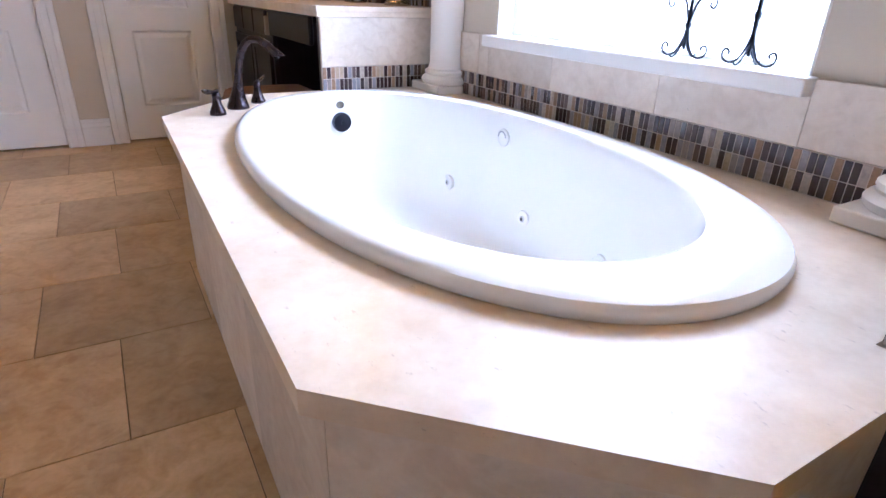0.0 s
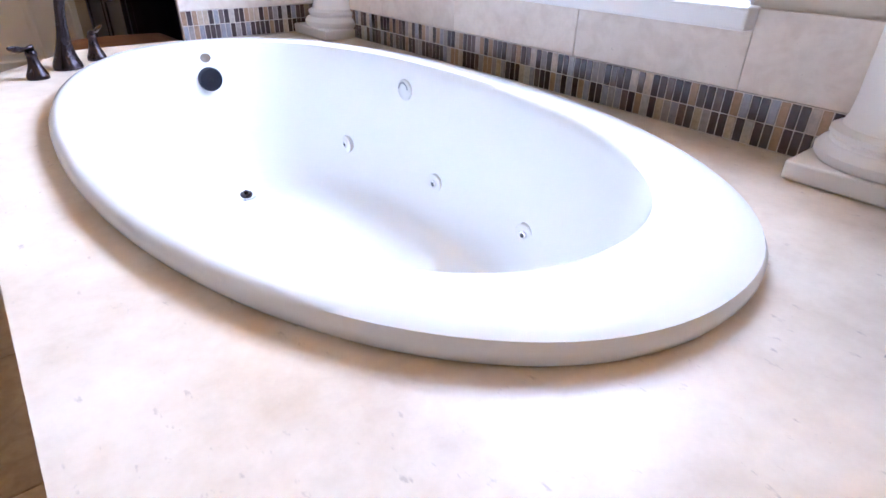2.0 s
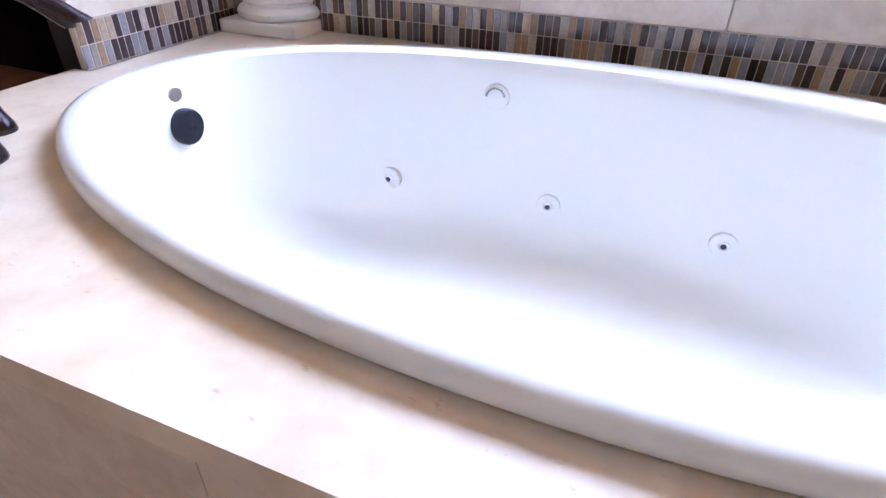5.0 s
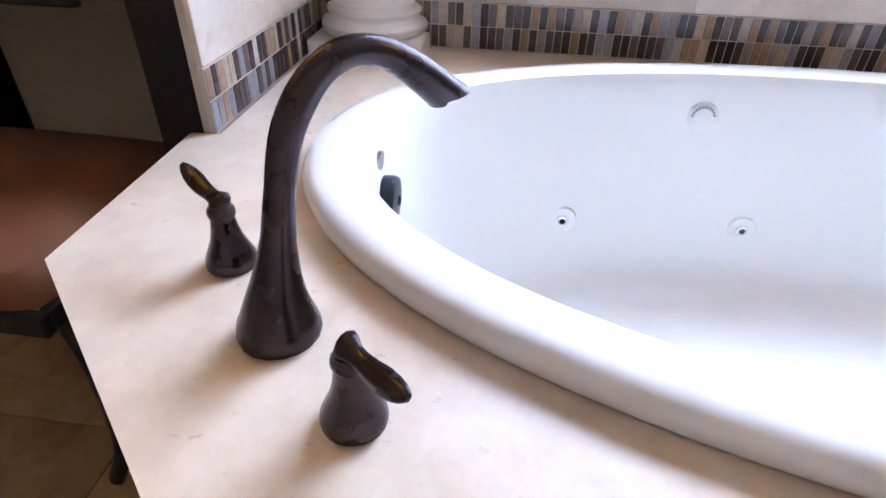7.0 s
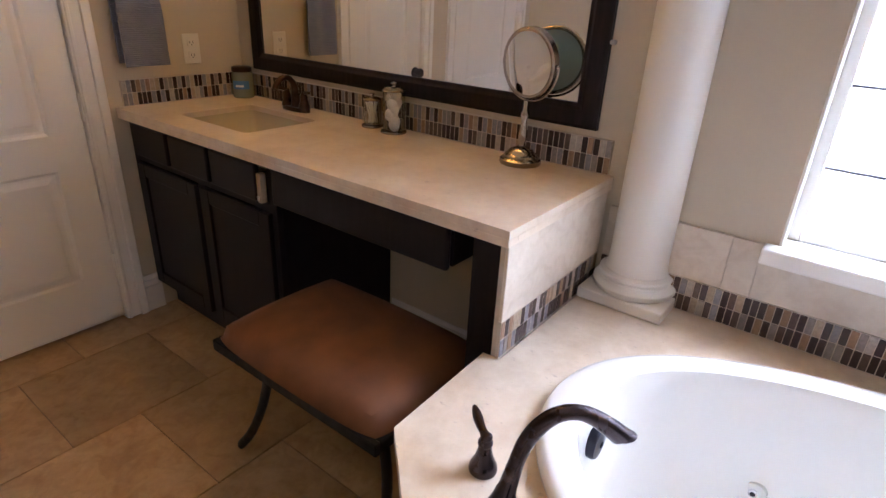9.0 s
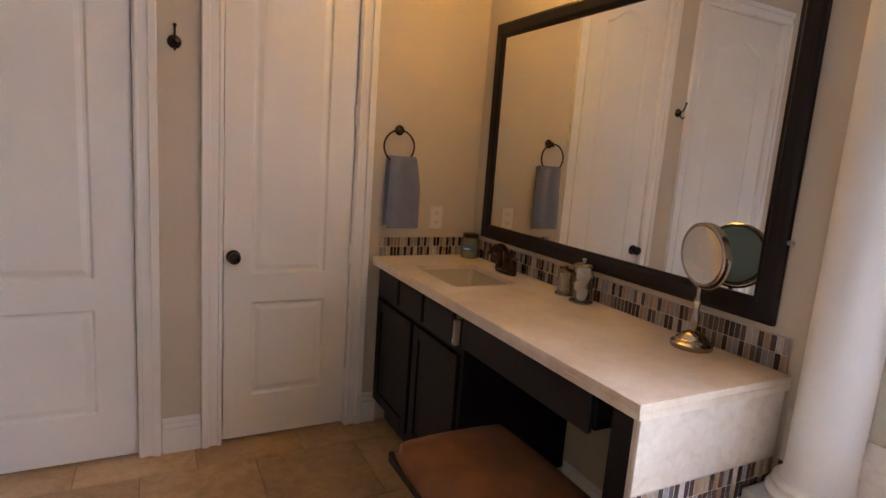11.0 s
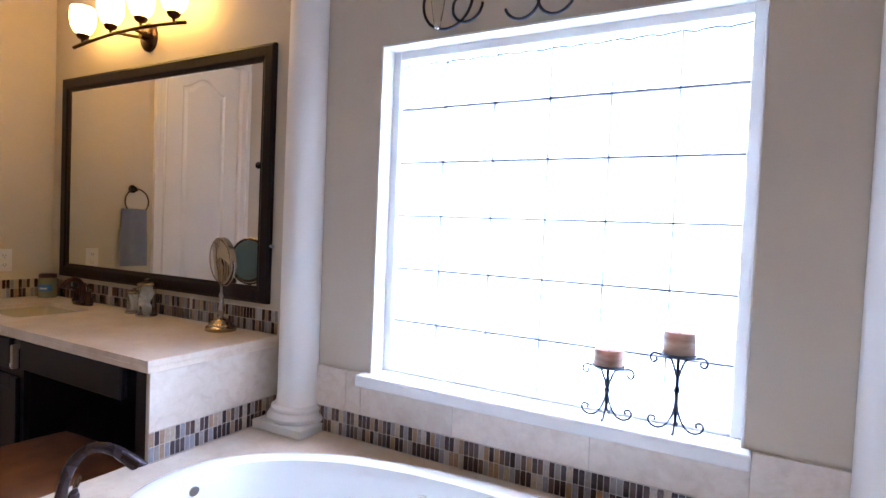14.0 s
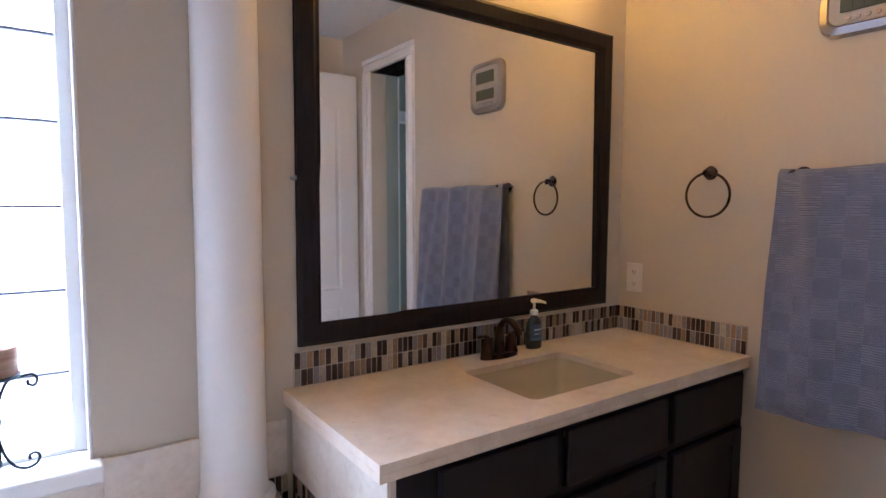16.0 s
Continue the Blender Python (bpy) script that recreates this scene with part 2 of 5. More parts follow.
wall("wall_east", [((EAST, SOUTH - 0.12, 0), (EAST + 0.2, WY0, CEIL)), ((EAST, WY1, 0), (EAST + 0.2, NORTH + 0.12, CEIL)),
                   ((EAST, WY0, 0), (EAST + 0.2, WY1, WZ0)), ((EAST, WY0, WZ1), (EAST + 0.2, WY1, CEIL))])
DA0, DA1, DB0, DB1, HEAD = 1.688, 2.270, 0.60, 1.352, 2.44     # door leaves in the north wall
DS0, DS1, HEADS = 0.855, 1.325, 2.33                             # doorway in the south wall
JA = 0.012
wall("wall_north", [((WEST, NORTH, 0), (DB0 - JA, NORTH + 0.12, CEIL)), ((DB1 + JA, NORTH, 0), (DA0 - JA, NORTH + 0.12, CEIL)),
                    ((DA1 + JA, NORTH, 0), (EAST, NORTH + 0.12, CEIL)), ((DB0 - JA, NORTH, HEAD + JA), (DB1 + JA, NORTH + 0.12, CEIL)),
                    ((DA0 - JA, NORTH, HEAD + JA), (DA1 + JA, NORTH + 0.12, CEIL))])
wall("wall_south", [((WEST, SOUTH - 0.12, 0), (DS0, SOUTH, CEIL)), ((DS1, SOUTH - 0.12, 0), (EAST, SOUTH, CEIL)), ((DS0, SOUTH - 0.12, HEADS), (DS1, SOUTH, CEIL))])
# unseen slab that keeps outside light from leaking under the closed doors
wall("wall_light_stop", [((WEST - 0.12, NORTH + 0.1205, 0), (EAST + 0.2, NORTH + 0.2, CEIL))], M_WALL, "unseen wall added behind the closed doors to stop leaking light")
wall("wall_west", [((WEST - 0.12, SOUTH - 0.12, 0), (WEST, NORTH + 0.12, CEIL))])
tagged(part("ceiling", cube((WEST - 0.12, SOUTH - 0.12, CEIL), (EAST + 0.2, NORTH + 0.12, CEIL + 0.1)), M_CEIL), "off-white painted ceiling", "ceiling", kind="structure")
floor = tagged(part("floor", cube((WEST - 0.12, SOUTH - 0.12, -0.12), (EAST + 0.2, NORTH + 0.12, -0.004)), M_FGROUT), "tan travertine tiles in staggered rows", "floor", kind="structure")
# the bedroom beyond the open door
wall("wall_bedroom", [((-2.6, -3.0, 0), (-2.5, 1.38, 3.3)), ((-2.5, -3.1, 0), (3.2, -3.0, 3.3)), ((3.1, -3.0, 0), (3.2, 1.38, 3.3)), ((-2.5, 1.28, 0), (DS0, 1.379, 3.3)), ((DS1, 1.28, 0), (3.1, 1.379, 3.3)), ((DS0, 1.28, HEADS), (DS1, 1.379, 3.3))], M_GREEN, "grey-green bedroom wall seen through a doorway")
tagged(part("ceiling_bedroom", cube((-2.6, -3.1, 3.3), (3.2, 1.38, 3.4)), M_CEIL), "white bedroom ceiling", "ceiling", kind="structure")
tagged(part("floor_bedroom", cube((-2.6, -3.1, -0.12), (3.2, 1.38, -0.002)), M_CARPET), "tan bedroom carpet", "floor", kind="structure")
bm = bmesh.new()
box(bm, (-2.5, -3.0, 2.60), (3.1, -2.92, 2.78), 0.03)
box(bm, (-2.5, -2.92, 2.60), (-2.42, 1.28, 2.78), 0.03)
tagged(part("trim_bedroom_crown", bm, M_WHITE), "white crown moulding round the bedroom", "moulding", kind="structure")


def casing(name, x0, x1, head, y, out, width=0.088, left=True, right=True):
    """Stepped white casing round an opening in a wall facing out (+1/-1 along y)."""
    t = tagged(new(name), "white stepped door casing", "trim", kind="structure")
    BASES[t.name] = Vector((0, 0, 0))
    steps = ((0.0, width, 0.012), (0.006, 0.020, 0.019), (width - 0.034, width - 0.002, 0.024))
    for side in (-1, 1):
        if (side < 0 and not left) or (side > 0 and not right):
            continue
        edge = x0 if side < 0 else x1
        bm = bmesh.new()
        for a, b, d in steps:
            box(bm, (edge + side * a, y, 0), (edge + side * b, y + out * d, head), 0.003)
        part("upright", bm, M_WHITE, t)
    bm = bmesh.new()
    for a, b, d in steps:
        box(bm, (x0 - (width if left else 0), y, head + a), (x1 + (width if right else 0), y + out * d, head + b), 0.003)
    part("head", bm, M_WHITE, t)
    bm = bmesh.new()
    for a, b in (((x0 - 0.011, y + 0.0, 0), (x0 - 0.001, y - out * 0.119, head)), ((x1 + 0.001, y, 0), (x1 + 0.011, y - out * 0.119, head)), ((x0 - 0.011, y, head), (x1 + 0.011, y - out * 0.119, head + 0.010))):
        box(bm, a, b)
    part("jamb", bm, M_WHITE, t)
    return t


def arch_panel(bm, x0, x1, z0, z1, rise, depth, inset=0.028):
    """A raised panel with a sunk border: front at y = 0 looking to -y."""
    n = 16
    def outline(d):
        pts = [(x0 + d, z0 + d), (x1 - d, z0 + d)]
        if rise:
            for i in range(n + 1):
                u = i / n
                lift = rise * (0.5 - 0.5 * math.cos(2 * math.pi * u)) if 0 <= u <= 1 else 0
                pts.append((x1 - d - u * (x1 - x0 - 2 * d), z1 - rise - d + lift))
        else:
            pts += [(x1 - d, z1 - d), (x0 + d, z1 - d)]
        return pts
    levels = ((0.0, 0.0), (0.010, depth), (0.020, depth), (0.040, depth * 0.25))
    rings = [[bm.verts.new((x, y, z)) for x, z in outline(d)] for d, y in levels]
    m = len(rings[0])
    for a, b in zip(rings, rings[1:]):
        for i in range(m):
            bm.faces.new((a[i], a[(i + 1) % m], b[(i + 1) % m], b[i]))
    bm.faces.new(rings[-1])
    return rings[0]


def door_leaf(name, width, height, label, knob_at=None, hinges_at=None, thick=0.036):
    """A two-panel moulded door with an arched top panel; local x along the leaf, face at y=0 looking to -y."""
    t = thing(name, (0, 0, 0), label, "door", kind="structure")
    bm = bmesh.new()
    s = width * 0.205 if width < 0.66 else width * 0.195
    pan = [(s, width - s, 0.205, 0.655, 0.0), (s, width - s, 0.785, height - 0.14, 0.075)]
    rings = [arch_panel(bm, *p, 0.008) for p in pan]
    outer = [bm.verts.new(p) for p in ((0, 0, 0), (width, 0, 0), (width, 0, height), (0, 0, height))]
    edges = [bm.edges.new((outer[i], outer[(i + 1) % 4])) for i in range(4)]
    for r in rings:
        edges += [bm.edges.get((r[i], r[(i + 1) % len(r)])) for i in range(len(r))]
    bmesh.ops.triangle_fill(bm, edges=edges, use_beauty=True)
    back = [bm.verts.new(v.co + Vector((0, thick, 0))) for v in outer]
    for i in range(4):
        bm.faces.new((outer[i], outer[(i + 1) % 4], back[(i + 1) % 4], back[i]))
    bm.faces.new(back)
    part("leaf", bm, M_WHITE, t)
    if knob_at:
        x, z = knob_at
        k = part("knob", lathe([(0.0005, -0.062), (0.016, -0.061), (0.025, -0.053), (0.028, -0.042), (0.024, -0.030), (0.013, -0.024), (0.010, -0.012)], (x, 0, z), "y", 24), M_BRONZE, t, "round oil-rubbed bronze knob", True)
        part("rose", lathe([(0.031, -0.006), (0.029, -0.011), (0.012, -0.013)], (x, 0, z), "y", 24, lathe([(0.031, 0), (0.031, -0.006)], (x, 0, z), "y", 24)), M_BRONZE, t, "", True)
        part("latch_plate", cube((-0.0015 if x < width / 2 else width - 0.001, 0.004, z - 0.028), (0.001 if x < width / 2 else width + 0.0015, 0.03, z + 0.028)), M_BRONZE, t)
    if hinges_at:
        for z in (0.24, 0.875, 1.53, 2.17):
            part("hinge", lathe([(0.0065, -0.05), (0.0065, 0.05)], (hinges_at, -0.006, z), "z", 12), M_WHITE, t, "painted barrel hinge", True)
    return t


casing("trim_casing_closet", DA0, DA1, HEAD, NORTH, -1)
casing("trim_casing_toilet", DB0, DB1, HEAD, NORTH, -1)
casing("trim_casing_doorway", DS0, DS1, HEADS, SOUTH, 1, 0.09)
casing("trim_casing_doorway_back", DS0, DS1, HEADS, 1.28, -1, 0.09)
d = door_leaf("door_1", DA1 - DA0 - 0.009, HEAD - 0.021, "closed white two-panel arched door with a dark knob", (0.040, 0.868), DA1 - DA0 - 0.007)
d.matrix_basis = pose(DA0 + 0.005, NORTH + 0.008, 0.016)
d = door_leaf("door_2", DB1 - DB0 - 0.009, HEAD - 0.021, "closed white two-panel arched door", (0.052, 0.862))
d.matrix_basis = pose(DB0 + 0.005, NORTH + 0.008, 0.016)
d = door_leaf("door_3", 0.68, HEADS - 0.014, "white two-panel door standing open against the side wall", (0.62, 0.862))
d.matrix_basis = pose(DS0 - 0.160, SOUTH + 0.030, 0.010, 0, 0, 91)


def baseboard(name, a, b):
    (x0, y0), (x1, y1) = a, b
    bm = bmesh.new()
    nx, ny = (0, -1) if y0 > 4 else (0, 1)
    if x0 == x1:
        nx, ny = (1, 0) if x0 < 1 else (-1, 0)
    for t, z0, z1 in ((0.015, 0, 0.115), (0.011, 0.115, 0.142), (0.007, 0.142, 0.165)):
        box(bm, (x0, y0, z0), (x1 + nx * t, y1 + ny * t, z1), 0.002)
    return tagged(part(name, bm, M_WHITE), "tall white moulded baseboard", "baseboard", kind="structure")


baseboard("baseboard_north", (DB1 + 0.09, NORTH), (DA0 - 0.09, NORTH))
baseboard("baseboard_corner", (DA1 + 0.09, NORTH), (VAN + 0.03, NORTH))
baseboard("baseboard_knee", (EAST, 5.12), (EAST, 5.84))
baseboard("baseboard_south", (DS1 + 0.09, SOUTH), (VAN + 0.03, SOUTH))
baseboard("baseboard_west", (WEST, SOUTH), (WEST, NORTH))

# ---- window ----
win = tagged(new("window_1"), "glass block window of six by six blocks in a white frame", "window", kind="structure")
BASES[win.name] = Vector((0, 0, 0))
GX = 3.055


def window_frame():
    w = 0.036
    for name, a, b in (("frame_side", (3.02, WY0, WZ0), (3.039, WY0 + w, WZ1)), ("frame_side", (3.02, WY1 - w, WZ0), (3.039, WY1, WZ1)),
                       ("frame_head", (3.02, WY0 + w, WZ1 - w), (3.039, WY1 - w, WZ1)), ("frame_foot", (3.02, WY0 + w, WZ0), (3.039, WY1 - w, WZ0 + 0.012))):
        part(name, cube(a, b, 0.004, 2), M_WHITE, win)
    bm = bmesh.new()
    for a, b in (((EAST - 0.002, WY0 - 0.0, WZ0), (3.021, WY0 + 0.008, WZ1)), ((EAST - 0.002, WY1 - 0.008, WZ0), (3.021, WY1, WZ1)), ((EAST - 0.002, WY0 + 0.008, WZ1 - 0.008), (3.021, WY1 - 0.008, WZ1))):
        box(bm, a, b, 0.002)
    part("reveal", bm, M_WHITE, win)


window_frame()
M_BLOCK = bpy.data.materials.new("glass_block")
M_BLOCK.use_nodes = True
nt = M_BLOCK.node_tree
nt.nodes.remove(nt.nodes["Principled BSDF"])
glo = node(M_BLOCK, "ShaderNodeBsdfGlossy", Roughness=0.12)
tra = node(M_BLOCK, "ShaderNodeBsdfTransparent", Color=(0.115, 0.118, 0.121, 1))
tlu = node(M_BLOCK, "ShaderNodeBsdfTranslucent", Color=(0.5, 0.52, 0.52, 1))
wav = node(M_BLOCK, "ShaderNodeTexNoise", {"Vector": coords(M_BLOCK, True)}, Scale=22.0, Detail=2.0)
bmp = node(M_BLOCK, "ShaderNodeBump", {"Height": wav.outputs["Fac"]}, Strength=0.5, Distance=0.01)
nt.links.new(bmp.outputs["Normal"], glo.inputs["Normal"])
mx1 = node(M_BLOCK, "ShaderNodeMixShader", {1: tra.outputs[0], 2: tlu.outputs[0]}, Fac=0.42)
mx2 = node(M_BLOCK, "ShaderNodeMixShader", {1: mx1.outputs[0], 2: glo.outputs[0]}, Fac=0.06)
nt.links.new(mx2.outputs[0], nt.nodes["Material Output"].inputs["Surface"])
M_MORTAR = material("block_mortar", (0.135, 0.136, 0.155), 0.6)
M_SEAL = material("block_seal", (0.36, 0.36, 0.375), 0.5)
PITCH_Y, PITCH_Z = 0.1925, 0.1935
BY0, BZ0 = (WY0 + WY1) / 2 - 3 * PITCH_Y, 1.371 - 3 * PITCH_Z
bm = bmesh.new()
bw = PITCH_Y / 2 - 0.0015
bh = PITCH_Z / 2 - 0.0018
r0 = [(0, y, z) for y, z in ((-bw, -bh), (bw, -bh), (bw, bh), (-bw, bh))]
r1 = [(-0.012, y, z) for y, z in ((-bw + 0.007, -bh + 0.007), (bw - 0.007, -bh + 0.007), (bw - 0.007, bh - 0.007), (-bw + 0.007, bh - 0.007))]
ring_sheet([r0, r1], bm)
block_mesh_holder = part("glass_block", bm, M_BLOCK, win, "clear wavy glass block")
block_mesh_holder.visible_shadow = False
first_block = True
for i in range(6):
    for k in range(6):
        c = (GX, BY0 + PITCH_Y * (i + 0.5), BZ0 + PITCH_Z * (k + 0.5))
        if first_block:
            ob, first_block = block_mesh_holder, False
        else:
            ob = new("glass_block", block_mesh_holder.data)
            ob.parent, ob.visible_shadow = win, False
        ob.location = c
for i in range(1, 6):
    z = BZ0 + PITCH_Z * i
    part("joint", cube((GX - 0.014, WY0 + 0.03, z - 0.0025), (GX + 0.02, WY1 - 0.03, z + 0.0025)), M_MORTAR, win)
    y = BY0 + PITCH_Y * i
    part("joint", cube((GX - 0.013, y - 0.0015, WZ0 + 0.012), (GX + 0.008, y + 0.0015, WZ1 - 0.03)), M_SEAL, win)
    for k in range(1, 6):
        part("joint_clip", cube((GX - 0.017, y - 0.004, BZ0 + PITCH_Z * k - 0.0032), (GX - 0.006, y + 0.004, BZ0 + PITCH_Z * k + 0.0032), 0.0013), M_MORTAR, win)
# wavy sealant along the top row
M_BEAD = material("green_sealant", (0.09, 0.14, 0.14), 0.4)
for i in range(6):
    y0 = BY0 + 0.004 + PITCH_Y * i
    pts = [(GX - 0.014, y0 + (PITCH_Y - 0.008) * k / 12, WZ1 - 0.054 + 0.003 * math.sin(k * 1.1 + i) + 0.002 * math.sin(k * 2.3 + 2 * i)) for k in range(13)]
    part("sealant_bead", tube(pts, 0.0030, 6), M_BEAD, win, "wavy green sealant line")
# sill board
tagged(part("window_sill", cube((EAST - 0.051, WY0 - 0.017, 0.755), (3.02, WY1 + 0.03, 0.797), 0.006, 2), M_WHITE), "thick white window sill board", "sill", kind="structure")
# bright overcast distance behind the panes
M_SKYGLOW = material("bright_distance", (0.8, 0.8, 0.8), 1.0)
M_SKYGLOW.node_tree.nodes["Principled BSDF"].inputs["Emission Color"].default_value = (0.88, 0.94, 1.0, 1)
M_SKYGLOW.node_tree.nodes["Principled BSDF"].inputs["Emission Strength"].default_value = 26.0
tagged(part("backdrop", cube((5.4, -3.0, -1.5), (5.5, 11.0, 5.5)), M_SKYGLOW), "bright white overcast distance beyond the glass blocks", "backdrop", kind="structure")

# ---- bath surround ----
CX, CY, SHAPE, IN = 2.349, 3.942, 2.2, 0.032


def oval(hx, hy, z, n=120, cx=CX, cy=CY, power=2.0):
    out = []
    for i in range(n):
        a = 2 * math.pi * i / n
        c, s = math.cos(a), math.sin(a)
        out.append((cx + hx * math.copysign(abs(c) ** (2 / power), c), cy + hy * math.copysign(abs(s) ** (2 / power), s), z))
    return out



def bath_deck():
    t = thing("bath_deck", (CX, CY, 0), "cream travertine bath surround with clipped corners", "bath surround")
    # slab with an oval cut-out
    poly = [(EAST - 0.002, PANEL_N - 0.004), (VAN - 0.004, PANEL_N - 0.004), (VAN - 0.008, 5.046), (2.068, 5.036), (1.750, 4.70), (1.728, 3.164), (2.062, 2.836), (VAN - 0.004, 2.838), (VAN - 0.004, PANEL_S + 0.004), (EAST - 0.002, PANEL_S + 0.004)]
    bm = bmesh.new()
    for z in (DECK, DECK - 0.036):
        outer = [bm.verts.new((x, y, z)) for x, y in poly]
        inner = [bm.verts.new(p) for p in oval(0.455, 0.855, z, power=SHAPE)]
        edges = [bm.edges.new((r[i], r[(i + 1) % len(r)])) for r in (outer, inner) for i in range(len(r))]
        bmesh.ops.triangle_fill(bm, edges=edges, use_beauty=True)
    bm.verts.ensure_lookup_table()
    n, k = len(poly), 120
    for i in range(n):
        j = (i + 1) % n
        bm.faces.new((bm.verts[i], bm.verts[j], bm.verts[n + k + j], bm.verts[n + k + i]))
    for i in range(k):
        j = (i + 1) % k
        bm.faces.new((bm.verts[n + i], bm.verts[n + j], bm.verts[2 * n + k + j], bm.verts[2 * n + k + i]))
    part("slab", bm, M_DECK, t)
    # skirt panels set back under the slab
    ins = 0.03
    sk = [(VAN + 0.02, 5.012), (2.08, 5.012), (1.750 + ins, 4.687), (1.730 + ins, 3.178), (2.074, 2.868), (VAN + 0.02, 2.868)]
    for a, b in zip(sk, sk[1:]):
        va, vb = Vector((*a, 0)), Vector((*b, 0))
        run = vb - va
        pieces = max(1, round(run.length / 0.45))
        nrm = Vector((run.y, -run.x, 0)).normalized() * (1 if run.length else 1)
        if nrm.dot(Vector((CX, CY, 0)) - va) < 0:
            nrm = -nrm
        for i in range(pieces):
            p, q = va + run * (i / pieces) + run.normalized() * 0.001, va + run * ((i + 1) / pieces) - run.normalized() * 0.001
            poly4 = [(p.x, p.y), (q.x, q.y), ((q + nrm * 0.02).x, (q + nrm * 0.02).y), ((p + nrm * 0.02).x, (p + nrm * 0.02).y)]
            part("skirt_tile", prism(poly4, 0.0, DECK - 0.036), M_TRAV, t)
    return t


bath_deck()


def bathtub():
    t = thing("bathtub", (CX, CY, DECK), "white oval drop-in whirlpool tub with a rolled rim", "bathtub")
    rows = [(0.491, 0.898, 0.001, -0.006), (0.496, 0.903, 0.010, -0.006), (0.4965, 0.9035, 0.021, -0.006), (0.491, 0.898, 0.0305, -0.006), (0.479, 0.884, 0.0352, -0.005), (0.462, 0.862, 0.0364, 0.002), (0.445, 0.834, 0.0368, 0.012), (0.429, 0.809, 0.0360, 0.018),
            (0.419, 0.791, 0.0320, 0.024), (0.4135, 0.781, 0.021, IN), (0.4115, 0.777, 0.000, IN), (0.410, 0.772, -0.045, IN), (0.409, 0.767, -0.105, IN), (0.406, 0.757, -0.185, IN), (0.400, 0.738, -0.275, IN), (0.383, 0.697, -0.345, IN), (0.358, 0.664, -0.388, IN),
            (0.320, 0.617, -0.413, IN), (0.255, 0.53, -0.424, IN), (0.17, 0.40, -0.429, IN), (0.06, 0.2, -0.431, IN)]
    # the tub sits a hair askew and is slightly wider at the head end
    def seat(p):
        return (CX + (p[0] - CX) * (1 - 0.026 * (p[1] - CY)) + 0.018 * (p[1] - CY), p[1], p[2])
    rings = [[seat(p) for p in oval(hx, hy, DECK + z, cy=CY + s, power=SHAPE - 0.07 * min(1, max(0, (hx - 0.43) / 0.05)))] for hx, hy, z, s in rows]
    part("shell", ring_sheet(rings), M_ACRYL, t, "glossy white acrylic shell", True)

    def half_sizes(z):
        r = [(DECK + c, a, b) for a, b, c, _ in rows[9:]]
        for (z1, a1, b1), (z2, a2, b2) in zip(r, r[1:]):
            if z2 <= z <= z1:
                k = (z - z1) / (z2 - z1)
                return a1 + (a2 - a1) * k, b1 + (b2 - b1) * k
        return r[-1][1:]

    def wall_x(y, z):
        a, b = half_sizes(z)
        return seat((CX + a * (1 - (abs(y - CY - IN) / b) ** SHAPE) ** (1 / SHAPE), y, z))[0]

    def wall_y(x, z):
        a, b = half_sizes(z)
        return CY + IN + b * (1 - (abs(x - CX) / a) ** SHAPE) ** (1 / SHAPE)

    # whirlpool jets on the far wall
    for y, z in ((4.437, 0.278), (4.048, 0.254), (3.660, 0.260)):
        c = (wall_x(y, z) - 0.002, y, z)
        part("jet_ring", lathe([(0.029, 0.012), (0.029, -0.0006), (0.0275, -0.0022), (0.012, -0.0022), (0.011, 0.0)], c, "x", 28), M_ACRYL, t, "white round whirlpool jet", True)
        j = part("jet_nozzle", lathe([(0.0105, -0.001), (0.0105, -0.005), (0.0065, -0.0065), (0.006, -0.002)], c, "x", 20), M_CHROME, t, "chrome jet nozzle", True)
        part("jet_eye", lathe([(0.0001, -0.0070), (0.0056, -0.0071), (0.0056, -0.004)], c, "x", 16), M_BLACK, j)
    c = (wall_x(4.197, 0.497) - 0.002, 4.197, 0.497)
    part("suction_cover", lathe([(0.030, 0.014), (0.030, -0.001), (0.026, -0.004), (0.0005, -0.005)], c, "x", 28), M_ACRYL, t, "white round suction cover", True)
    for i in range(10):
        a = math.pi * (0.05 + i / 10.5)
        part("slot", cube((c[0] - 0.0062, c[1] + 0.021 * math.cos(a) - 0.0022, c[2] + 0.021 * math.sin(a) - 0.0022), (c[0] - 0.004, c[1] + 0.021 * math.cos(a) + 0.0022, c[2] + 0.021 * math.sin(a) + 0.0022)), M_GREY, t)
    # overflow plate and badge on the end wall
    o = (2.374, wall_y(2.374, 0.472) - 0.004, 0.472)
    ov = part("overflow_plate", lathe([(0.036, 0.012), (0.037, -0.008), (0.034, -0.014), (0.012, -0.0165), (0.0005, -0.0165)], o, "y", 32), M_DARKPLATE, t, "dark round overflow plate", True)
    part("overflow_screw", lathe([(0.0075, -0.016), (0.0075, -0.019), (0.004, -0.019), (0.004, -0.017)], o, "y", 16), M_IRON, ov, "", True)
    part("badge", lathe([(0.016, 0.008), (0.016, -0.003), (0.0005, -0.004)], (2.374, wall_y(2.374, 0.536), 0.536), "y", 24, squash=(1.0, 0.85)), M_NICKEL, t, "small oval metal badge", True)
    d = (2.368, 4.565, 0.123)
    dr = part("drain", lathe([(0.032, -0.004), (0.032, 0.003), (0.026, 0.005), (0.018, 0.001)], d, "z", 28), M_CHROME, t, "chrome drain ring", True)
    part("drain_stopper", lathe([(0.017, 0.0), (0.02, 0.012), (0.017, 0.017), (0.006, 0.018), (0.006, 0.024), (0.0005, 0.025)], d, "z", 24), M_BRONZE, dr, "dark drain stopper", True)
    return t


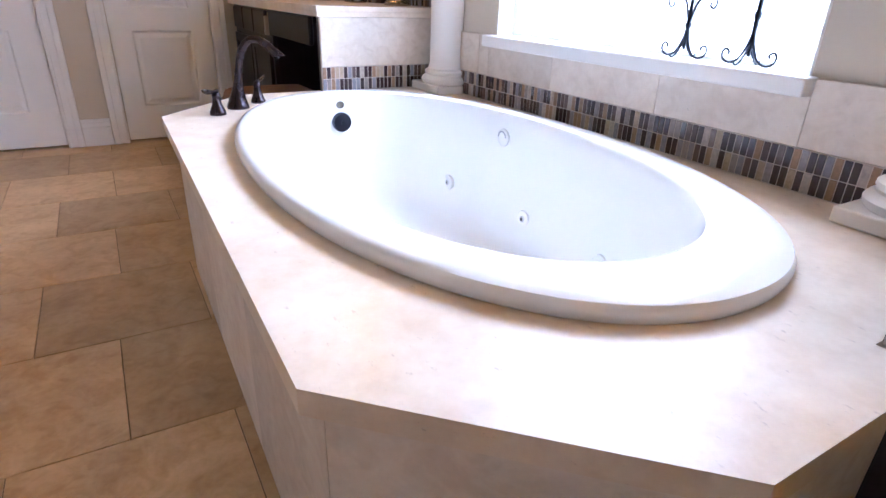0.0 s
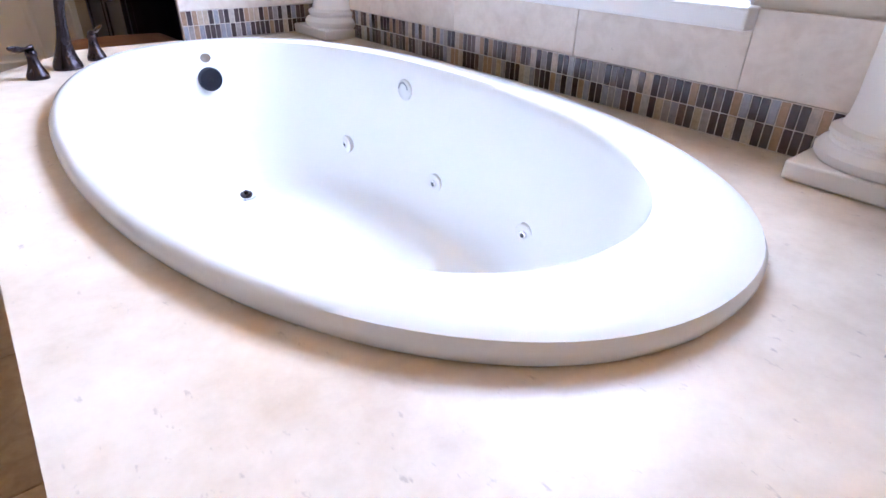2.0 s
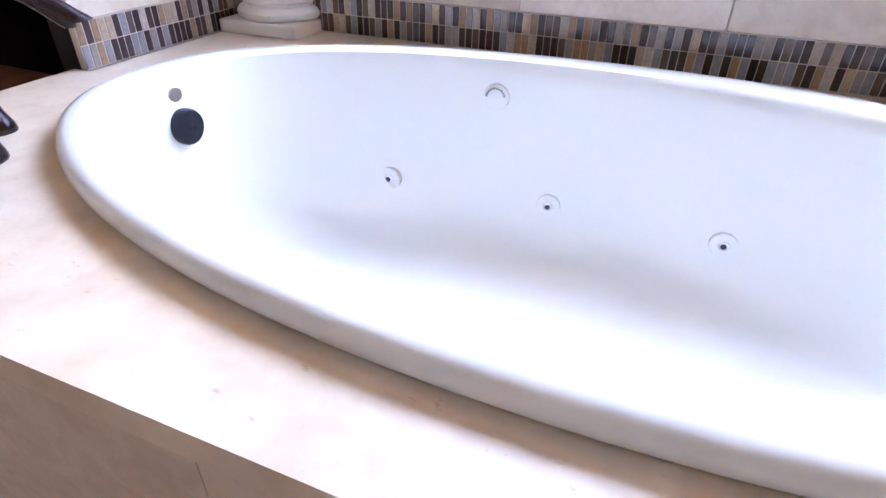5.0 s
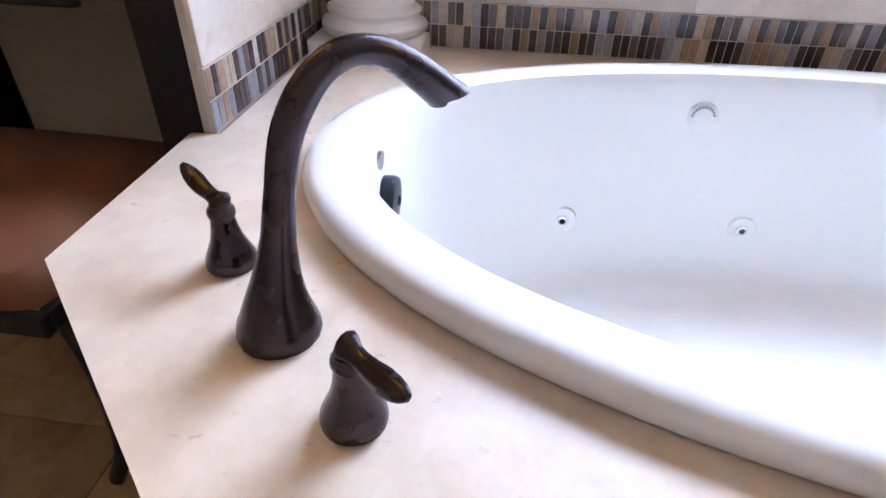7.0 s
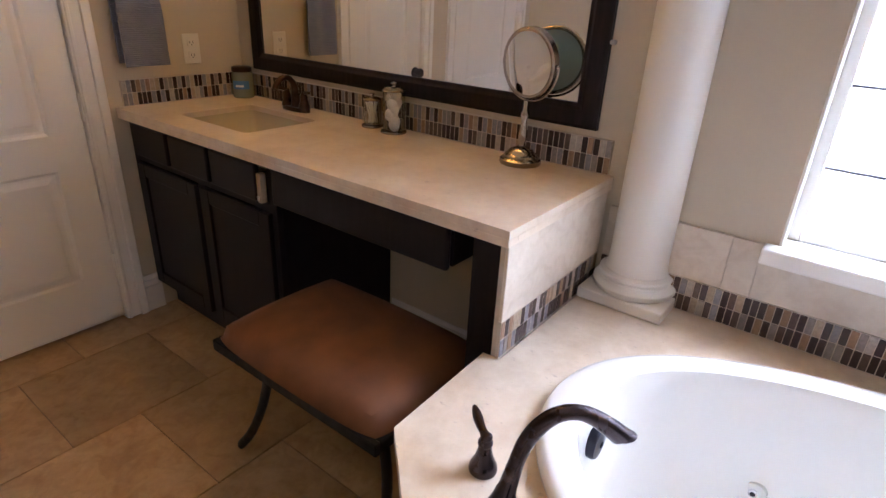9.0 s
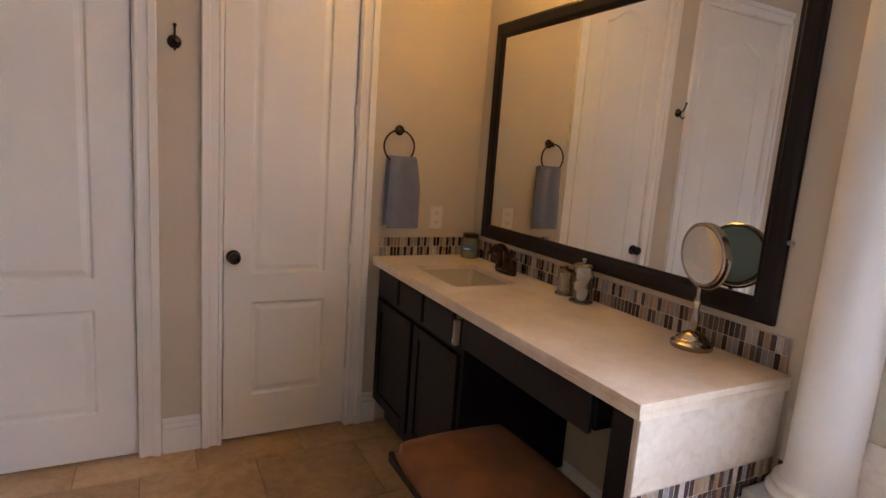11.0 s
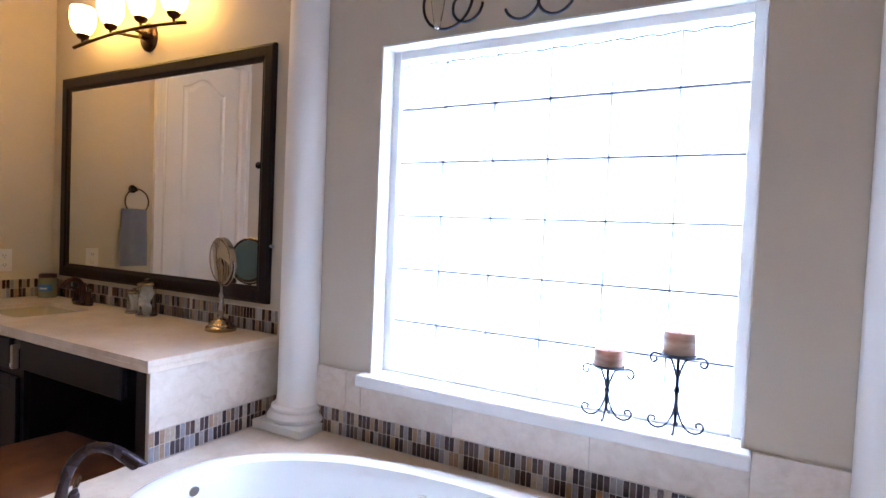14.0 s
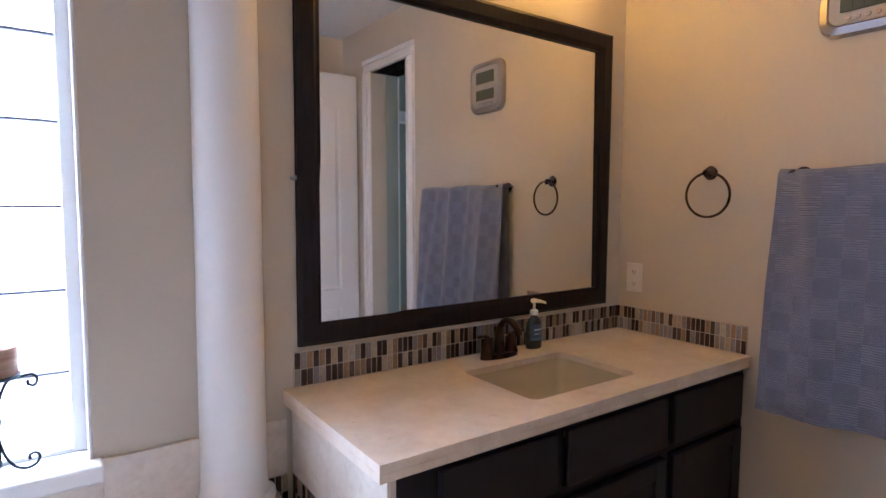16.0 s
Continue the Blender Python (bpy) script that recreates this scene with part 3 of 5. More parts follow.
M_GREY = material("grey_slot", (0.3, 0.31, 0.33), 0.5)
bathtub()

# ---- columns ----


def column(y, label):
    t = thing("column", (EAST, y, DECK), label, "column", "columns beside the bath")
    x = EAST - 0.022
    z = DECK
    def half(profile, steps=40):
        bm = lathe(profile, (x, y, 0), "z", steps, close=True)
        bmesh.ops.bisect_plane(bm, geom=bm.verts[:] + bm.edges[:] + bm.faces[:], plane_co=(EAST - 0.002, 0, 0), plane_no=(1, 0, 0), clear_outer=True)
        return bm
    part("plinth", cube((EAST - 0.14, y - 0.121, z + 0.001), (EAST - 0.0152, y + 0.121, z + 0.034), 0.004, 2), M_COLUMN, t)
    part("base", half([(0.108, z + 0.034), (0.116, z + 0.042), (0.117, z + 0.053), (0.110, z + 0.063), (0.100, z + 0.067), (0.098, z + 0.073), (0.103, z + 0.079), (0.102, z + 0.087), (0.094, z + 0.092), (0.088, z + 0.095)]), M_COLUMN, t, "", True)
    part("shaft", half([(0.088, z + 0.095), (0.083, z + 0.109), (0.0805, z + 0.14), (0.0795, 1.2), (0.078, 1.8), (0.075, 2.3), (0.073, CEIL - 0.002)]), M_COLUMN, t, "smooth tapered white shaft", True)
    return t


column(4.880, "white painted half column with a moulded base on the bath deck")
column(3.062, "white painted half column with a moulded base on the bath deck")

# ---- travertine and mosaic tiling ----
M_MOSAIC = material("mosaic_strip", (0.3, 0.3, 0.3), 0.25)
_i = node(M_MOSAIC, "ShaderNodeObjectInfo")
_c = ramp(M_MOSAIC, _i.outputs["Random"], [(0.0, (0.034, 0.020, 0.024)), (0.24, (0.27, 0.245, 0.235)), (0.34, (0.46, 0.37, 0.27)), (0.46, (0.050, 0.033, 0.040)), (0.61, (0.29, 0.29, 0.33)), (0.71, (0.115, 0.082, 0.078)), (0.83, (0.47, 0.42, 0.38)), (0.90, (0.31, 0.195, 0.115))], True)
_g = node(M_MOSAIC, "ShaderNodeTexNoise", {"Vector": coords(M_MOSAIC, True)}, Scale=120.0, Detail=4.0)
_c = mixed(M_MOSAIC, 0.35, _c, ramp(M_MOSAIC, _g.outputs["Fac"], [(0.3, (0.1, 0.09, 0.085)), (0.7, (0.6, 0.57, 0.54))]), "OVERLAY")
_r = ramp(M_MOSAIC, _i.outputs["Random"], [(0.0, (0.10,) * 3), (0.20, (0.45,) * 3), (0.43, (0.08,) * 3), (0.58, (0.12,) * 3), (0.82, (0.5,) * 3)], True)
base(M_MOSAIC, _c, _r, _g.outputs["Fac"], 0.1, 0.0006)

STRIPS = []
TILE_W, TILE_H, GAP = 0.0158, 0.0455, 0.0022


def strip(name, start, run, length, z, out, depth, label):
    """Two rows of upright mosaic strips with a thin bed behind; run and out are unit vectors, out away from the wall."""
    run, out, start = Vector(run), Vector(out), Vector(start)
    t = tagged(new(name), label, "mosaic", kind="structure")
    BASES[t.name] = Vector((0, 0, 0))
    height = 2 * TILE_H + 3 * GAP
    a = start + Vector((0, 0, z))
    b = start + run * length + out * (depth - 0.0014) + Vector((0, 0, z + height))
    part("bed", cube(a, b), M_GROUT, t)
    STRIPS.append((t, start, run, out, length, z, depth))


Z2 = DECK + 0.001
CS = COUNTER + 0.001
WAIN = EAST - 0.012
strip("trim_mosaic_bath", (EAST, PANEL_S + 0.0125, 0), (0, 1, 0), PANEL_N - PANEL_S - 0.025, Z2, (-1, 0, 0), 0.0135, "two-row strip mosaic band of brown, grey and beige stone and glass")
strip("trim_mosaic_counter_north", (EAST, PANEL_N + 0.012, 0), (0, 1, 0), NORTH - PANEL_N - 0.022, CS, (-1, 0, 0), 0.010, "two-row strip mosaic backsplash above the worktop")
strip("trim_mosaic_side_north", (VAN + 0.01, NORTH, 0), (1, 0, 0), EAST - VAN - 0.011, CS, (0, -1, 0), 0.010, "two-row strip mosaic backsplash on the side wall")
strip("trim_mosaic_counter_south", (EAST, SOUTH + 0.011, 0), (0, 1, 0), PANEL_S - SOUTH - 0.022, CS, (-1, 0, 0), 0.010, "two-row strip mosaic backsplash above the worktop")
strip("trim_mosaic_side_south", (VAN + 0.01, SOUTH, 0), (1, 0, 0), EAST - VAN - 0.011, CS, (0, 1, 0), 0.010, "two-row strip mosaic backsplash on the side wall")


def wainscot():
    t = tagged(new("trim_wainscot"), "cream travertine tiles between mosaic band and sill", "wall tile", kind="structure")
    BASES[t.name] = Vector((0, 0, 0))
    z0, z1 = Z2 + 2 * TILE_H + 3 * GAP + 0.001, 0.794
    part("bed", cube((EAST, PANEL_S + 0.012, z0), (EAST - 0.009, PANEL_N - 0.012, z1 - 0.002)), M_GROUT, t)
    ys = [PANEL_S + 0.0125, 3.00, WY0 - 0.017, 3.757, 4.21, 4.66, PANEL_N - 0.0125]
    for a, b in zip(ys, ys[1:]):
        top = z1 if b < WY0 + 0.05 or a > WY1 - 0.05 else 0.7545
        if a < WY0 < b or a < WY1 < b:
            # tiles cut round the sill
            cut = WY0 - 0.017 if a < WY0 < b else WY1 + 0.03
            lo, hi = (b, a) if a < WY0 < b else (a, b)
            part("tile", cube((EAST, min(cut, lo) + 0.0, z0), (WAIN, max(cut, lo) - 0.001, 0.7545), 0.001), M_TRAV, t)
            if abs(cut - hi) > 0.01:
                part("tile", cube((EAST, min(cut, hi) + 0.001, z0), (WAIN, max(cut, hi) - 0.001, z1), 0.001), M_TRAV, t)
        else:
            part("tile", cube((EAST, a + 0.001, z0), (WAIN, b - 0.001, top), 0.001), M_TRAV, t)
    return t


wainscot()

# ---- vanities ----


def shaker_door(t, x, y0, y1, z0, z1, rail=0.052):
    """A recessed-panel door facing -x: panel, two stiles and two rails."""
    d = 0.019
    door = part("door", cube((x - d + 0.009, y0 + rail, z0 + rail), (x - 0.001, y1 - rail, z1 - rail)), M_ESPRESSO, t, "dark recessed-panel door")
    for nm, p, q in (("stile", (x - d, y0, z0), (x, y0 + rail, z1)), ("stile", (x - d, y1 - rail, z0), (x, y1, z1)),
                     ("rail", (x - d, y0 + rail, z0), (x, y1 - rail, z0 + rail)), ("rail", (x - d, y0 + rail, z1 - rail), (x, y1 - rail, z1))):
        part(nm, cube(p, q, 0.002), M_ESPRESSO, door)
    return door


FX = 2.424      # face frame plane


def slab_front(x, y0, y1, z0, z1):
    return cube((x - 0.019, y0, z0), (x, y1, z1), 0.005, 2)


def cabinet(name, y0, y1, label):
    t = thing(name, (2.68, (y0 + y1) / 2, 0), label, "cabinet", "bathroom vanities")
    for nm, p, q in (("side_panel", (FX + 0.0195, y0, 0.13), (EAST - 0.002, y0 + 0.018, COUNTER - 0.041)), ("side_panel", (FX + 0.0195, y1 - 0.018, 0.13), (EAST - 0.002, y1, COUNTER - 0.041)),
                     ("floor_panel", (FX + 0.0195, y0 + 0.018, 0.13), (EAST - 0.002, y1 - 0.018, 0.148)), ("back_panel", (EAST - 0.014, y0 + 0.018, 0.148), (EAST - 0.002, y1 - 0.018, COUNTER - 0.041))):
        part(nm, cube(p, q), M_ESPRESSO, t)
    part("toe_kick", cube((FX + 0.07, y0 + 0.002, 0), (FX + 0.085, y1 - 0.002, 0.13)), M_ESPRESSO, t)
    return t


def face_frame(t, y0, y1, uprights, z_rail):
    w = 0.036
    for y in (y0, y1 - w):
        part("frame_stile", cube((FX, y, 0.13), (FX + 0.019, y + w, COUNTER - 0.041)), M_ESPRESSO, t)
    for z0, z1 in ((0.13, 0.16), (z_rail - 0.012, z_rail + 0.012), (COUNTER - 0.062, COUNTER - 0.041)):
        part("frame_rail", cube((FX + 0.0005, y0 + w, z0), (FX + 0.0185, y1 - w, z1)), M_ESPRESSO, t)
    for u in uprights:
        part("mullion", cube((FX + 0.001, u - 0.018, 0.16), (FX + 0.018, u + 0.018, COUNTER - 0.062)), M_ESPRESSO, t)


# north vanity: sink cabinet, knee-hole drawer and end leg
vn = cabinet("vanity_sink_cabinet", 5.852, NORTH - 0.004, "espresso sink cabinet with two doors under a stone worktop")
face_frame(vn, 5.852, NORTH - 0.004, [6.285], 0.685)
for a, b in ((6.292, 6.700), (5.872, 6.262)):
    shaker_door(vn, FX - 0.001, a, b, 0.150, 0.672)
for a, b in ((6.455, 6.700), (6.195, 6.435), (5.925, 6.175)):
    part("drawer_front", slab_front(FX - 0.001, a, b, 0.702, 0.822), M_ESPRESSO, vn)
part("tilt_clip", cube((FX - 0.0245, 5.893, 0.705), (FX - 0.001, 5.912, 0.800), 0.002), material("pale_plastic", (0.42, 0.34, 0.26), 0.5), vn, "pale clip where a drawer front is missing")
part("clip_screw", cube((FX - 0.027, 5.895, 0.712), (FX - 0.0245, 5.910, 0.728), 0.001), M_CHROME, vn)

kd = thing("knee_hole_drawer", (2.7, 5.45, COUNTER - 0.042), "espresso drawer under the worktop above the knee space", "drawer")
part("drawer_box", cube((FX + 0.002, 5.172, 0.722), (EAST - 0.06, 5.846, COUNTER - 0.0415)), M_ESPRESSO, kd)
part("drawer_front", slab_front(FX + 0.001, 5.178, 5.846, 0.712, 0.828), M_ESPRESSO, kd)

M_PANEL_EDGE = stone("travertine_edge", (0.40, 0.33, 0.25), (0.52, 0.44, 0.35), (0.6, 0.53, 0.44), 0.6)


def end_panel(name, y, side, front, label):
    """Vanity end: espresso board faced with travertine and mosaic towards the bath; side is the bath's way along y."""
    t = thing(name, (2.68, y, 0), label, "vanity panel", "vanity end panels")
    part("board", cube((FX - 0.004, y - side * 0.022, 0), (EAST - 0.002, y - side * 0.107, COUNTER - 0.041)), M_ESPRESSO, t)
    part("backing", cube((front + 0.002, y - side * 0.0215, DECK * 0), (EAST - 0.002, y - side * 0.0095, COUNTER - 0.041)), M_PANEL_EDGE, t)
    z0 = Z2 + 2 * TILE_H + 3 * GAP + 0.001
    part("tile", cube((front, y - side * 0.009, z0), (EAST - 0.0145, y, COUNTER - 0.041), 0.0012), M_TRAV, t)
    return t


end_panel("vanity_end_panel", PANEL_N, -1, 2.398, "dark vanity end faced with cream travertine beside the bath")
end_panel("vanity_end_panel", PANEL_S, 1, FX - 0.016, "dark vanity end faced with cream travertine beside the bath")
strip("trim_mosaic_end_north", (2.398, PANEL_N + 0.0095, 0), (1, 0, 0), EAST - 0.015 - 2.398, Z2, (0, -1, 0), 0.0105, "two-row strip mosaic at the foot of a vanity end")
strip("trim_mosaic_end_south", (FX - 0.016, PANEL_S - 0.0095, 0), (1, 0, 0), EAST - 0.015 - FX + 0.016, Z2, (0, 1, 0), 0.0105, "two-row strip mosaic at the foot of a vanity end")

# south vanity
vs = cabinet("vanity_sink_cabinet", SOUTH + 0.004, PANEL_S - 0.109, "espresso sink cabinet with doors and drawers under a stone worktop")
face_frame(vs, SOUTH + 0.004, PANEL_S - 0.109, [2.405, 1.95], 0.655)
for a, b in ((2.425, 2.775), (1.965, 2.388), (1.535, 1.932)):
    part("drawer_front", slab_front(FX - 0.001, a, b, 0.672, 0.822), M_ESPRESSO, vs)
    shaker_door(vs, FX - 0.001, a, b, 0.150, 0.638)


def worktop(name, y0, y1, sy0, sy1, front, label):
    """A stone slab with a rounded rectangular sink hole."""
    t = thing(name, (2.68, (y0 + y1) / 2, COUNTER - 0.04), label, "worktop")
    bm = bmesh.new()
    hx, hy, cx, cy = 0.155, (sy1 - sy0) / 2, 2.652, (sy0 + sy1) / 2
    def hole(grow, n=12, r=0.028):
        pts = []
        for qx, qy, a0 in ((1, 1, 0), (-1, 1, 90), (-1, -1, 180), (1, -1, 270)):
            for i in range(n + 1):
                a = radians(a0 + 90 * i / n)
                pts.append((cx + qx * (hx + grow - r) + r * math.cos(a), cy + qy * (hy + grow - r) + r * math.sin(a)))
        return pts
    cols = []
    for z in (COUNTER, COUNTER - 0.02):
        outer = [bm.verts.new((x, y, z)) for x, y in ((front, y0), (EAST - 0.002, y0), (EAST - 0.002, y1), (front, y1))]
        inner = [bm.verts.new((x, y, z)) for x, y in hole(0)]
        edges = [bm.edges.new((r[i], r[(i + 1) % len(r)])) for r in (outer, inner) for i in range(len(r))]
        bmesh.ops.triangle_fill(bm, edges=edges, use_beauty=True)
        cols.append((outer, inner))
    for k in (0, 1):
        a, b = cols[0][k], cols[1][k]
        for i in range(len(a)):
            bm.faces.new((a[i], a[(i + 1) % len(a)], b[(i + 1) % len(a)], b[i]))
    part("slab", bm, M_DECK, t)
    # strips glued under the slab make the edge twice as thick
    end = y0 if y0 > CY else y1
    inner = end + (0.04 if end == y0 else -0.04)
    part("front_edge", cube((front + 0.0006, y0, COUNTER - 0.04), (front + 0.04, y1, COUNTER - 0.0203), 0.0012), M_DECK, t)
    part("end_edge", cube((front + 0.0402, end, COUNTER - 0.04), (EAST - 0.002, inner, COUNTER - 0.0203), 0.0012), M_DECK, t)
    # undermount basin
    s = thing("sink_basin", (cx, cy, COUNTER - 0.19), "biscuit undermount rectangular sink basin", "sink")
    rows = [(0.012, -0.0205), (0.004, -0.0205), (-0.004, -0.05), (-0.010, -0.085), (-0.020, -0.125), (-0.045, -0.152), (-0.085, -0.172), (-0.12, -0.178)]
    rings = [[(x, y, COUNTER + dz) for x, y in hole(g)] for g, dz in rows]
    part("bowl", ring_sheet(rings), M_CHINA, s, "", True)
    part("drain", lathe([(0.022, -0.177), (0.022, -0.1745), (0.014, -0.1735), (0.0005, -0.1745)], (cx, cy, COUNTER), "z", 24), M_BRONZE, s, "bronze drain", True)
    return t


worktop("worktop", PANEL_N - 0.004, NORTH - 0.001, 6.09, 6.50, 2.386, "cream travertine worktop, warm-lit, over the espresso vanity")
worktop("worktop", SOUTH + 0.001, PANEL_S + 0.019, 1.99, 2.42, 2.403, "cream travertine worktop with an undermount sink")


# ---- wall mirrors ----


M_CLIP = material("clear_plastic", (0.42, 0.43, 0.46), 0.3)


def wall_mirror(y0, y1, z0, z1, label, clip_z, lean=0.0, swing=0.0):
    t = thing("wall_mirror", (EAST, (y0 + y1) / 2, z0), label, "mirror", "framed vanity mirrors")
    w, d = 0.068, 0.024
    def bar(corners_outer, corners_inner):
        bm = bmesh.new()
        prof = ((0.0, 0.003), (0.0, d * 0.8), (0.15, d), (0.72, d), (0.85, d * 0.75), (1.0, d * 0.7), (1.0, 0.003))
        rings = []
        for o, i in zip(corners_outer, corners_inner):
            rings.append([bm.verts.new((EAST - h, o[0] + (i[0] - o[0]) * u, o[1] + (i[1] - o[1]) * u)) for u, h in prof])
        n = len(prof)
        for k in range(n):
            j = (k + 1) % n
            bm.faces.new((rings[0][k], rings[0][j], rings[1][j], rings[1][k]))
        bm.faces.new(rings[0])
        bm.faces.new(rings[1])
        return bm
    O = [(y0, z0), (y1, z0), (y1, z1), (y0, z1)]
    I = [(y0 + w, z0 + w), (y1 - w, z0 + w), (y1 - w, z1 - w), (y0 + w, z1 - w)]
    for k, nm in enumerate(("frame_rail", "frame_stile", "frame_rail", "frame_stile")):
        j = (k + 1) % 4
        part(nm, bar((O[k], O[j]), (I[k], I[j])), M_FRAME, t)
    bm = cube((EAST - 0.006, y0 + w - 0.004, z0 + w - 0.004), (EAST - 0.011, y1 - w + 0.004, z1 - w + 0.004))
    for v in bm.verts:
        v.co.x += lean * (v.co.z - (z0 + z1) / 2) + swing * (v.co.y - (y0 + y1) / 2)
    part("mirror_glass", bm, M_MIRROR, t, "clear silvered mirror glass")
    for y in (y0 - 0.004, y1 + 0.004):
        part("mirror_clip", cube((EAST - 0.002, y - 0.010, clip_z - 0.006), (EAST - 0.018, y + 0.010, clip_z + 0.006), 0.003), M_CLIP, t, "small clear clip")
    return t


wall_mirror(5.068, 6.640, 0.996, 2.040, "large wall mirror in a dark espresso frame above the worktop", 1.230)
wall_mirror(1.600, 2.882, 0.990, 2.040, "large wall mirror in a dark espresso frame above the worktop", 1.450, 0.006, -0.010)

# ---- vanity lights ----
M_SHADE = bpy.data.materials.new("lit_frosted_glass")
M_SHADE.use_nodes = True
_b = M_SHADE.node_tree.nodes["Principled BSDF"]
_b.inputs["Base Color"].default_value = (0.9, 0.85, 0.75, 1)
_b.inputs["Emission Color"].default_value = (1.0, 0.525, 0.08, 1)
_b.inputs["Emission Strength"].default_value = LAMP_GLOW


def vanity_light(yc, label):
    t = thing("vanity_light", (EAST, yc, 2.17), label, "wall lamp", "vanity lights")
    part("rose", lathe([(0.068, 0.0), (0.068, -0.010), (0.058, -0.020), (0.022, -0.026), (0.018, -0.05)], (EAST - 0.001, yc, 2.172), "x", 32, squash=(0.85, 1.0)), M_BRONZE2, t, "oval bronze back plate", True)
    for s in (-1, 1):
        part("arm", tube([(EAST - 0.02, yc + s * 0.022, 2.168), (EAST - 0.075, yc + s * 0.045, 2.166), (EAST - 0.122, yc + s * 0.062, 2.165)], 0.0075, 12), M_BRONZE2, t, "", True)
    bar = [(EAST - 0.122, yc + s * 0.425, 2.142 + 0.024 * (1 - s * s)) for s in (i / 10 - 1 for i in range(21))]
    part("bar", tube(bar, 0.0085, 12), M_BRONZE2, t, "gently arched bronze bar", True)
    for k in range(4):
        y = yc + (1.5 - k) * 0.232
        z = 2.142 + 0.024 * (1 - ((y - yc) / 0.425) ** 2)
        x = EAST - 0.122
        part("lamp_cup", lathe([(0.006, z), (0.007, z + 0.018), (0.022, z + 0.026), (0.030, z + 0.042), (0.027, z + 0.046)], (x, y, 0), "z", 20), M_BRONZE2, t, "bronze lamp cup", True)
        part("shade", lathe([(0.024, z + 0.044), (0.040, z + 0.060), (0.052, z + 0.085), (0.057, z + 0.120), (0.056, z + 0.150), (0.052, z + 0.172), (0.049, z + 0.172), (0.052, z + 0.148), (0.050, z + 0.09), (0.030, z + 0.058)], (x, y, 0), "z", 28, close=False), M_SHADE, t, "lit frosted amber-white glass shade", True)
    return t


vanity_light(5.91, "four-lamp bronze vanity light with frosted glass shades, lit")
vanity_light(2.24, "four-lamp bronze vanity light with frosted glass shades, lit")

# ---- bath filler ----


def bell_handle(t, x, y, way, label):
    """A flared handle with a lever; way is the lever's direction in plan."""
    w = Vector((*way, 0)).normalized()
    z = DECK + 0.001
    h = part("handle", lathe([(0.0258, z), (0.0264, z + 0.004), (0.0252, z + 0.011), (0.0212, z + 0.020), (0.0165, z + 0.031), (0.0136, z + 0.043), (0.012, z + 0.054), (0.012, z + 0.058)], (x, y, 0), "z", 24), M_BRONZE, t, label, True)
    z -= 0.008
    c = Vector((x, y, 0))
    part("collar", lathe([(0.0128, z + 0.0662), (0.0138, z + 0.069), (0.0132, z + 0.074), (0.0105, z + 0.078)], (x, y, 0), "z", 20), M_BRONZE, h, "", True)
    pts = [c - w * 0.010 + Vector((0, 0, z + 0.079)), c + Vector((0, 0, z + 0.082)), c + w * 0.014 + Vector((0, 0, z + 0.083)), c + w * 0.034 + Vector((0, 0, z + 0.085)), c + w * 0.056 + Vector((0, 0, z + 0.091)), c + w * 0.070 + Vector((0, 0, z + 0.096))]
    part("lever", tube(spline(pts, 4), [0.006, 0.009, 0.0115, 0.0125, 0.012, 0.0105, 0.009, 0.008, 0.0075, 0.0075, 0.008, 0.0085, 0.009, 0.0095, 0.0095, 0.009, 0.0085, 0.0075, 0.0065, 0.005, 0.003], 12, flat=0.62), M_BRONZE, h, "", True)
    return h


def bath_filler():
    t = thing("bath_filler", (2.011, 4.753, DECK), "oil-rubbed bronze gooseneck bath filler with two lever handles on the deck", "faucet")
    d = Vector((0.685, -0.729, 0))
    o = Vector((1.982, 4.779, 0))
    rows = [(0.030, 0.546, 0.0372), (0.030, 0.552, 0.0378), (0.0305, 0.560, 0.0358), (0.032, 0.580, 0.0282), (0.036, 0.606, 0.0205), (0.042, 0.640, 0.0145), (0.050, 0.685, 0.0122), (0.0595, 0.722, 0.0128), (0.073, 0.748, 0.0132), (0.092, 0.7690, 0.0125), (0.114, 0.7785, 0.0120), (0.138, 0.7770, 0.0120), (0.160, 0.7670, 0.0130), (0.180, 0.7525, 0.0146), (0.196, 0.7395, 0.0158), (0.207, 0.7300, 0.0160)]
    pts = spline([o + d * a + Vector((0, 0, z)) for a, z, r in rows], 3)
    rr = []
    for (_, _, a), (_, _, b) in zip(rows, rows[1:]):
        rr += [a, a + (b - a) / 3, a + (b - a) * 2 / 3]
    rr.append(rows[-1][2])
    bm = tube(pts, rr, 18, flat=1.0)
    # the mouth is cut level, so the top lip runs out into a beak
    way = (Vector(pts[-1]) - Vector(pts[-2])).normalized()
    for v in bm.verts:
        q = (v.co - Vector(pts[-1])).dot(way)
        if q > -0.004 and (v.co - Vector(pts[-1])).length < 0.03:
            lift = v.co - Vector(pts[-1]) - way * q
            v.co += way * (0.013 * lift.z / 0.011) + d * 0.003
    part("spout", bm, M_BRONZE, t, "flared gooseneck spout", True)
    e = o + d * 0.202 + Vector((0, 0, 0.730))
    part("outlet", lathe([(0.0085, 0.7290), (0.0085, 0.7225), (0.006, 0.7225)], (e.x - d.x * 0.003, e.y - d.y * 0.003, 0), "z", 16), M_BLACK, t, "dark outlet")
    bell_handle(t, 1.919, 4.667, (-0.68, -0.73), "bronze lever handle")
    bell_handle(t, 2.092, 4.842, (0.60, 0.80), "bronze lever handle")
    return t


bath_filler()


# ---- basin taps ----


